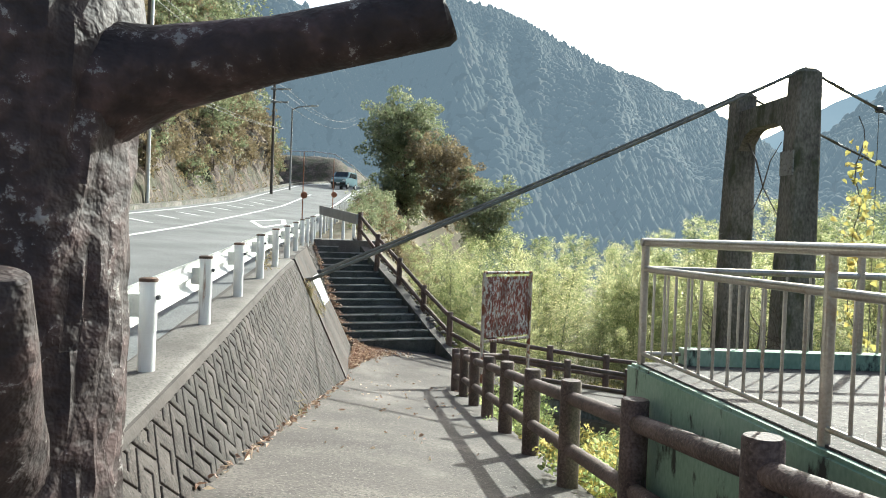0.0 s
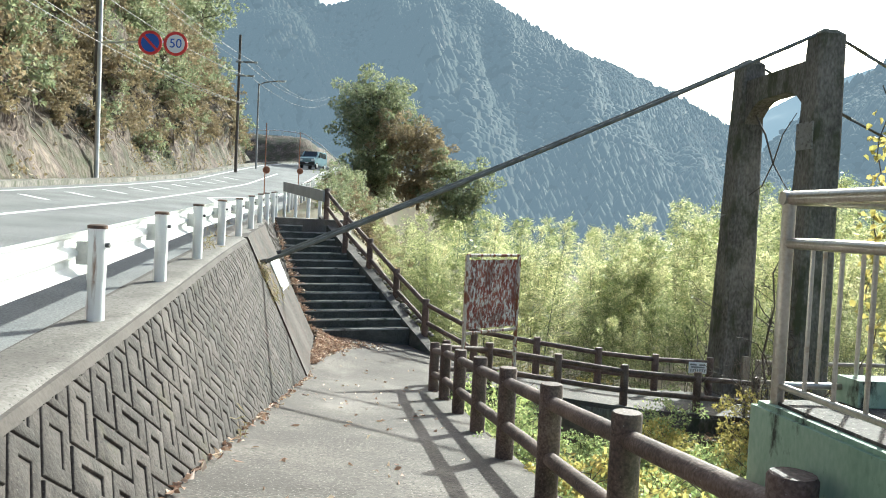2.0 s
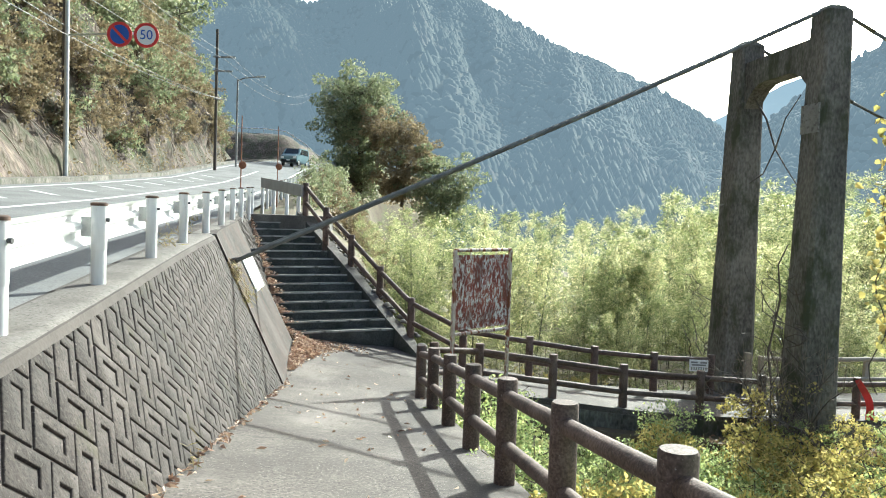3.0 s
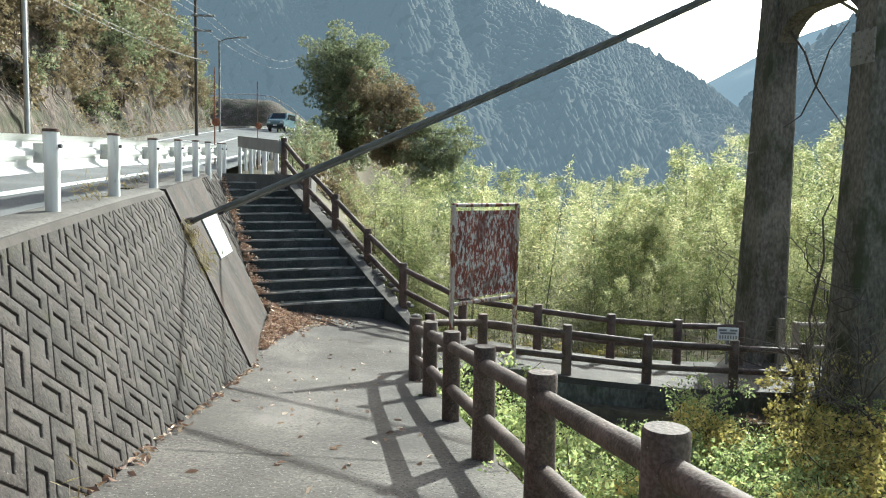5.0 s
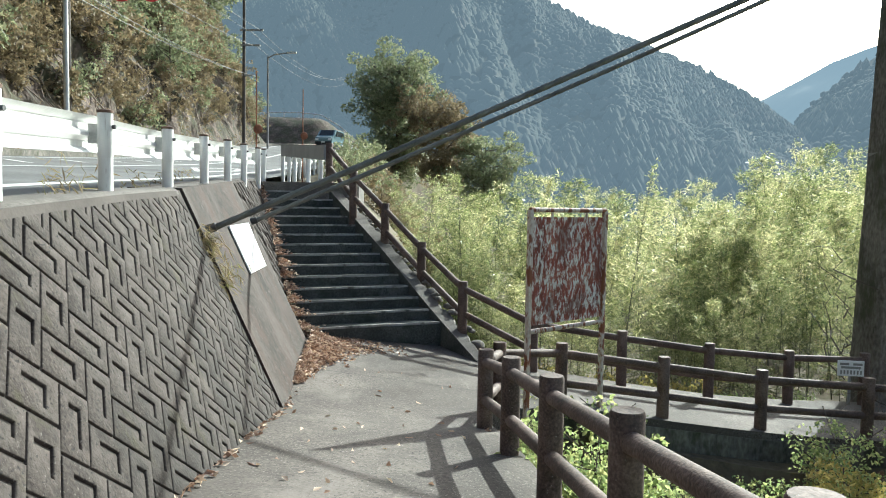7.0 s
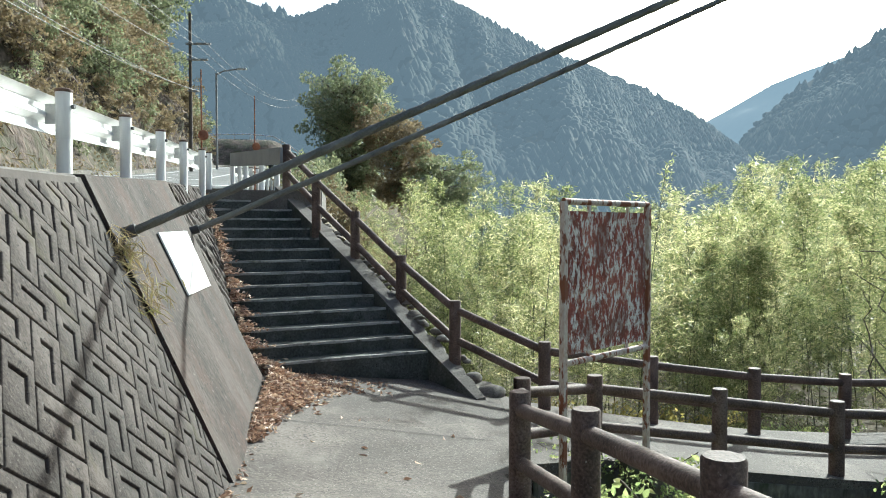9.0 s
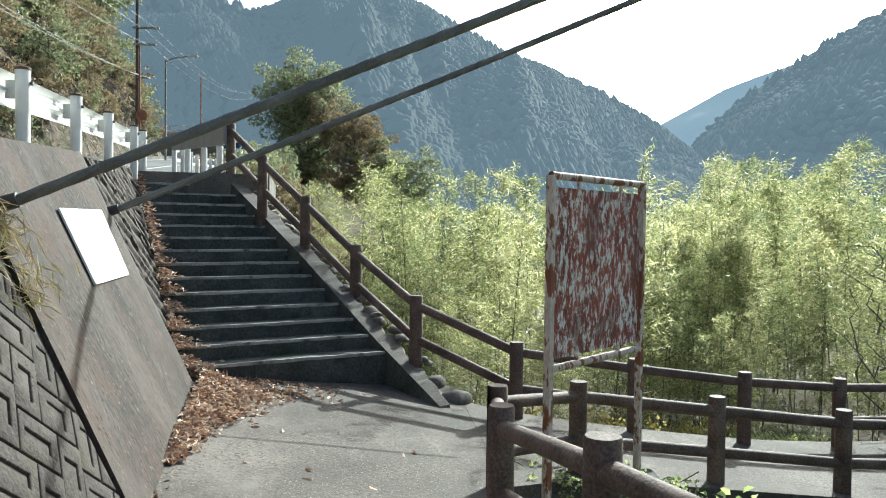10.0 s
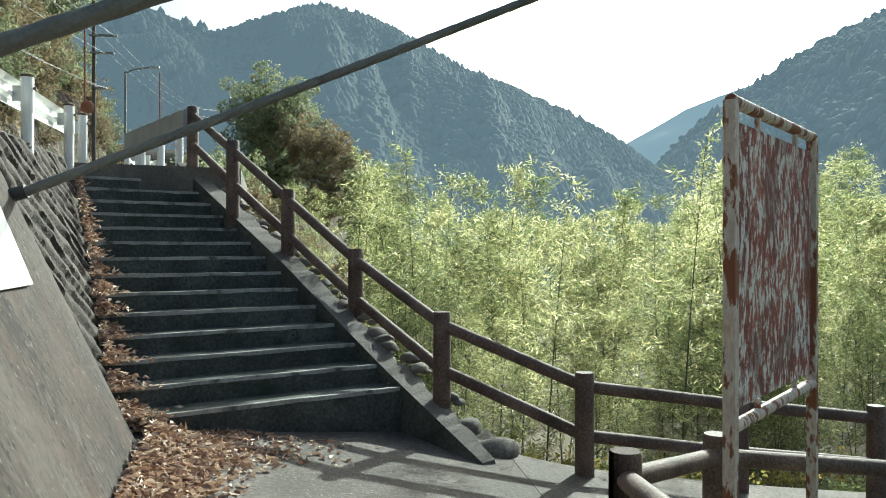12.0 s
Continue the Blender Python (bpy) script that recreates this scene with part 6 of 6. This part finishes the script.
def mountain(name, label, ridge, near, far, mat, woods, seed, spacing, low=-10):
    """ridge: (degrees right of ahead, degrees up) of the crest as seen from the path."""
    az0, az1 = ridge[0][0], ridge[-1][0]

    def at(az, t):
        el = table(ridge, az)
        dist = lerp(near, far, t)
        crest = 1.4 + far * math.tan(radians(el)) - 5
        spur = noise.noise(Vector((az * 0.16 + t * 0.9, t * 1.4, seed))) * 0.21 + noise.noise(Vector((az * 0.5 + t, t * 3, seed + 4))) * 0.06
        h = lerp(low, crest, min(1, max(0, t ** 0.95 + spur * math.sin(math.pi * min(1, t)))))
        if t > 1:
            h = crest - (t - 1) * far * 0.4
        a = radians(az)
        return Vector((dist * math.sin(a), dist * math.cos(a), h))
    n = int((az1 - az0) / 0.5)
    bm = sheet(bmesh.new(), [lerp(az0, az1, i / n) for i in range(n + 1)], [0, 0.06, 0.12, 0.2, 0.28, 0.36, 0.44, 0.52, 0.6, 0.68, 0.76, 0.84, 0.92, 1.0, 1.1], at)
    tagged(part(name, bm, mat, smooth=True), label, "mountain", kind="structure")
    if not woods:
        return
    r = np.random.default_rng(seed)
    area = radians(az1 - az0) * (near + far) / 2 * (far - near)
    count = int(min(24000, area / spacing ** 2))
    vs, fs = [], []
    k = 5
    ang = np.arange(k) * 2 * math.pi / k
    for i in range(count):
        t = r.uniform(0, 1) ** 0.8
        p = at(r.uniform(az0, az1), t)
        conifer = noise.noise(Vector((p.x * 0.012, p.y * 0.012, 2))) > -0.02
        h = r.uniform(0.7, 1.3) * spacing * (1.25 if conifer else 0.85)
        w = h * (0.5 if conifer else 0.72)
        levels = ((0.0, 1.0), (0.5, 0.6)) if conifer else ((0.1, 0.95), (0.68, 0.75))
        o = len(vs)
        for z, q in levels:
            jit = r.uniform(0.7, 1.25, k) * w * q
            for a, j in zip(ang, jit):
                vs.append((p.x + j * math.cos(a), p.y + j * math.sin(a), p.z + z * h - 1))
        vs.append((p.x, p.y, p.z + h - 1))
        for a in range(k):
            b = (a + 1) % k
            fs.append((o + a, o + b, o + k + b))
            fs.append((o + a, o + k + b, o + k + a))
            fs.append((o + k + a, o + k + b, o + 2 * k))
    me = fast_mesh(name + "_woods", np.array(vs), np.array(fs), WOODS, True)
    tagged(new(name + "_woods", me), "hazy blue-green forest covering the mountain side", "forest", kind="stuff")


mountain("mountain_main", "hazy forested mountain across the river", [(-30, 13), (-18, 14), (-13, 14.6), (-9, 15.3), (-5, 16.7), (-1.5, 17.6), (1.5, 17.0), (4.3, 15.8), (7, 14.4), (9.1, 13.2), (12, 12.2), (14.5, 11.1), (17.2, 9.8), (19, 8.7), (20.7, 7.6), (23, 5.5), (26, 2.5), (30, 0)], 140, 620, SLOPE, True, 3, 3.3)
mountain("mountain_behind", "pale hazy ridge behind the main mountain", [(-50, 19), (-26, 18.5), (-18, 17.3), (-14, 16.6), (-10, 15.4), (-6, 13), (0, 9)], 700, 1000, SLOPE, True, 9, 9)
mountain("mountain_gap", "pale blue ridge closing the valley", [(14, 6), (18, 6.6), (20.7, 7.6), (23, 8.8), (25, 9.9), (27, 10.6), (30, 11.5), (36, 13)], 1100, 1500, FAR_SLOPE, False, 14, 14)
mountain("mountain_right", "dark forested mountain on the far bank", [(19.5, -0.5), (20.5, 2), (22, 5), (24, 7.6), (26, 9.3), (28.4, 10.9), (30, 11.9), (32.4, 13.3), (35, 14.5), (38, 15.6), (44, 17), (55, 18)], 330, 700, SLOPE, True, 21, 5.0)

# ---- far village by the river ----


def far_village():
    bm = bmesh.new()
    bmesh.ops.create_uvsphere(bm, u_segments=24, v_segments=12, radius=4.6, matrix=Matrix.Translation((45.5, 188, 1.4)) @ Matrix.Diagonal((1, 1, 0.75, 1)))
    dome = thing("storage_dome", "pale grey concrete dome far across the valley", "dome", (45.5, 188, -3))
    wpart("shell", bm, FAR_WALL, dome, smooth=True)
    bm = bmesh.new()
    tube(bm, [(45.5, 188, -9), (45.5, 188, 1.6)], 4.6, 24)
    wpart("wall", bm, FAR_WALL, dome, smooth=True)
    for x, y, w, d, low, h in ((53.0, 190, 7.5, 6, -9, 11.6), (60.5, 194, 6.0, 6, -9, 11.9), (12.9, 189, 5.5, 5, -2, 10.6)):
        house = thing("house", "small pale house with a shallow roof across the valley", "house", (x, y, low))
        bm = box(bmesh.new(), (x - w / 2, y - d / 2, low), (x + w / 2, y + d / 2, low + h))
        wall = wpart("wall", bm, FAR_WALL, house)
        bm = bmesh.new()
        z = low + h + 0.02
        prism(bm, [(x - w / 2 - 0.5, y - d / 2 - 0.5, z), (x + w / 2 + 0.5, y - d / 2 - 0.5, z), (x + w / 2 + 0.5, y, z + 1.7), (x - w / 2 - 0.5, y, z + 1.7)], (0, 0, 0.25))
        prism(bm, [(x - w / 2 - 0.5, y, z + 1.72), (x + w / 2 + 0.5, y, z + 1.72), (x + w / 2 + 0.5, y + d / 2 + 0.5, z + 0.02), (x - w / 2 - 0.5, y + d / 2 + 0.5, z + 0.02)], (0, 0, 0.25))
        wpart("roof", bm, POLE_GREY, house)
        for k in (-1, 1):
            bm = box(bmesh.new(), (x + k * w * 0.22 - 0.7, y - d / 2 - 0.06, low + h - 2.2), (x + k * w * 0.22 + 0.7, y - d / 2 - 0.01, low + h - 0.9))
            wpart("window", bm, GLASS_DARK, house)


far_village()

# ---- yellow creeper hanging by the tower ----


def hanging_creeper():
    r = np.random.default_rng(17)
    t = thing("hanging_creeper", "creeper with bright yellow leaves hanging from the bridge cable", "creeper", (CREEPER[0], CREEPER[1], -1.5))
    z = np.linspace(5.0, -1.5, 24)
    pts = [Vector((CREEPER[0] + 0.12 * math.sin(k * 1.1), CREEPER[1] + 0.1 * math.cos(k * 0.9), float(v))) for k, v in enumerate(z)]
    bm = bmesh.new()
    tube(bm, pts, 0.012, 5)
    wpart("stem", bm, POLE_BROWN, t)
    c, d = [], []
    for k in range(150):
        p = pts[int(3 + 17 * r.uniform() ** 1.0)]
        c.append((p.x + r.normal(0, 0.16), p.y + r.normal(0, 0.16), p.z + r.normal(0, 0.15)))
        d.append((r.normal(), r.normal(), -1.0))
    ob = new("leaves", broad_leaf_mesh("leaves", np.array(c), np.array(d), 0.18, 0.15, YELLOW_LEAF, r))
    under(ob, t)


CREEPER = (9.3, 15.28)
hanging_creeper()


def dry_tuft(x, y, z, n, size, mat, seed):
    r = np.random.default_rng(seed)
    c = np.array([x, y, z]) + r.normal(0, 1, (n, 3)) * np.array([0.06, 0.12, 0.1])
    d = r.normal(0, 0.6, (n, 3)) + np.array([0.5, 0, -0.6])
    return tagged(new("dry_tuft", leaf_mesh("dry_tuft", c, d, size, 0.012, mat, r)), "tuft of dry straw-coloured grass in the wall joint", "grass", "grass in the wall joints", "stuff")


STRAW = material("straw", [(0.2, 0.14, 0.07), (0.38, 0.3, 0.16), (0.3, 0.3, 0.1)], 3, 0.8, bump=0, by="island", fine_mix=0.2, leaf=0.3)
dry_tuft(-2.74, 12.6, 0.72, 260, 0.24, STRAW, 1)
dry_tuft(-2.5, 12.55, 0.4, 120, 0.16, STRAW, 2)
dry_tuft(-2.9, 9.9, 1.32, 60, 0.14, STRAW, 3)
dry_tuft(-1.45, 6.2, -0.2, 40, 0.12, STRAW, 4)
for k in range(5):
    dry_tuft(-3.0 - 0.5 * k, 10.4 + 1.9 * k + 0.3, wall_top(10.6 + 1.9 * k) + 0.04, 50, 0.12, STRAW, 10 + k)

lay_relief()
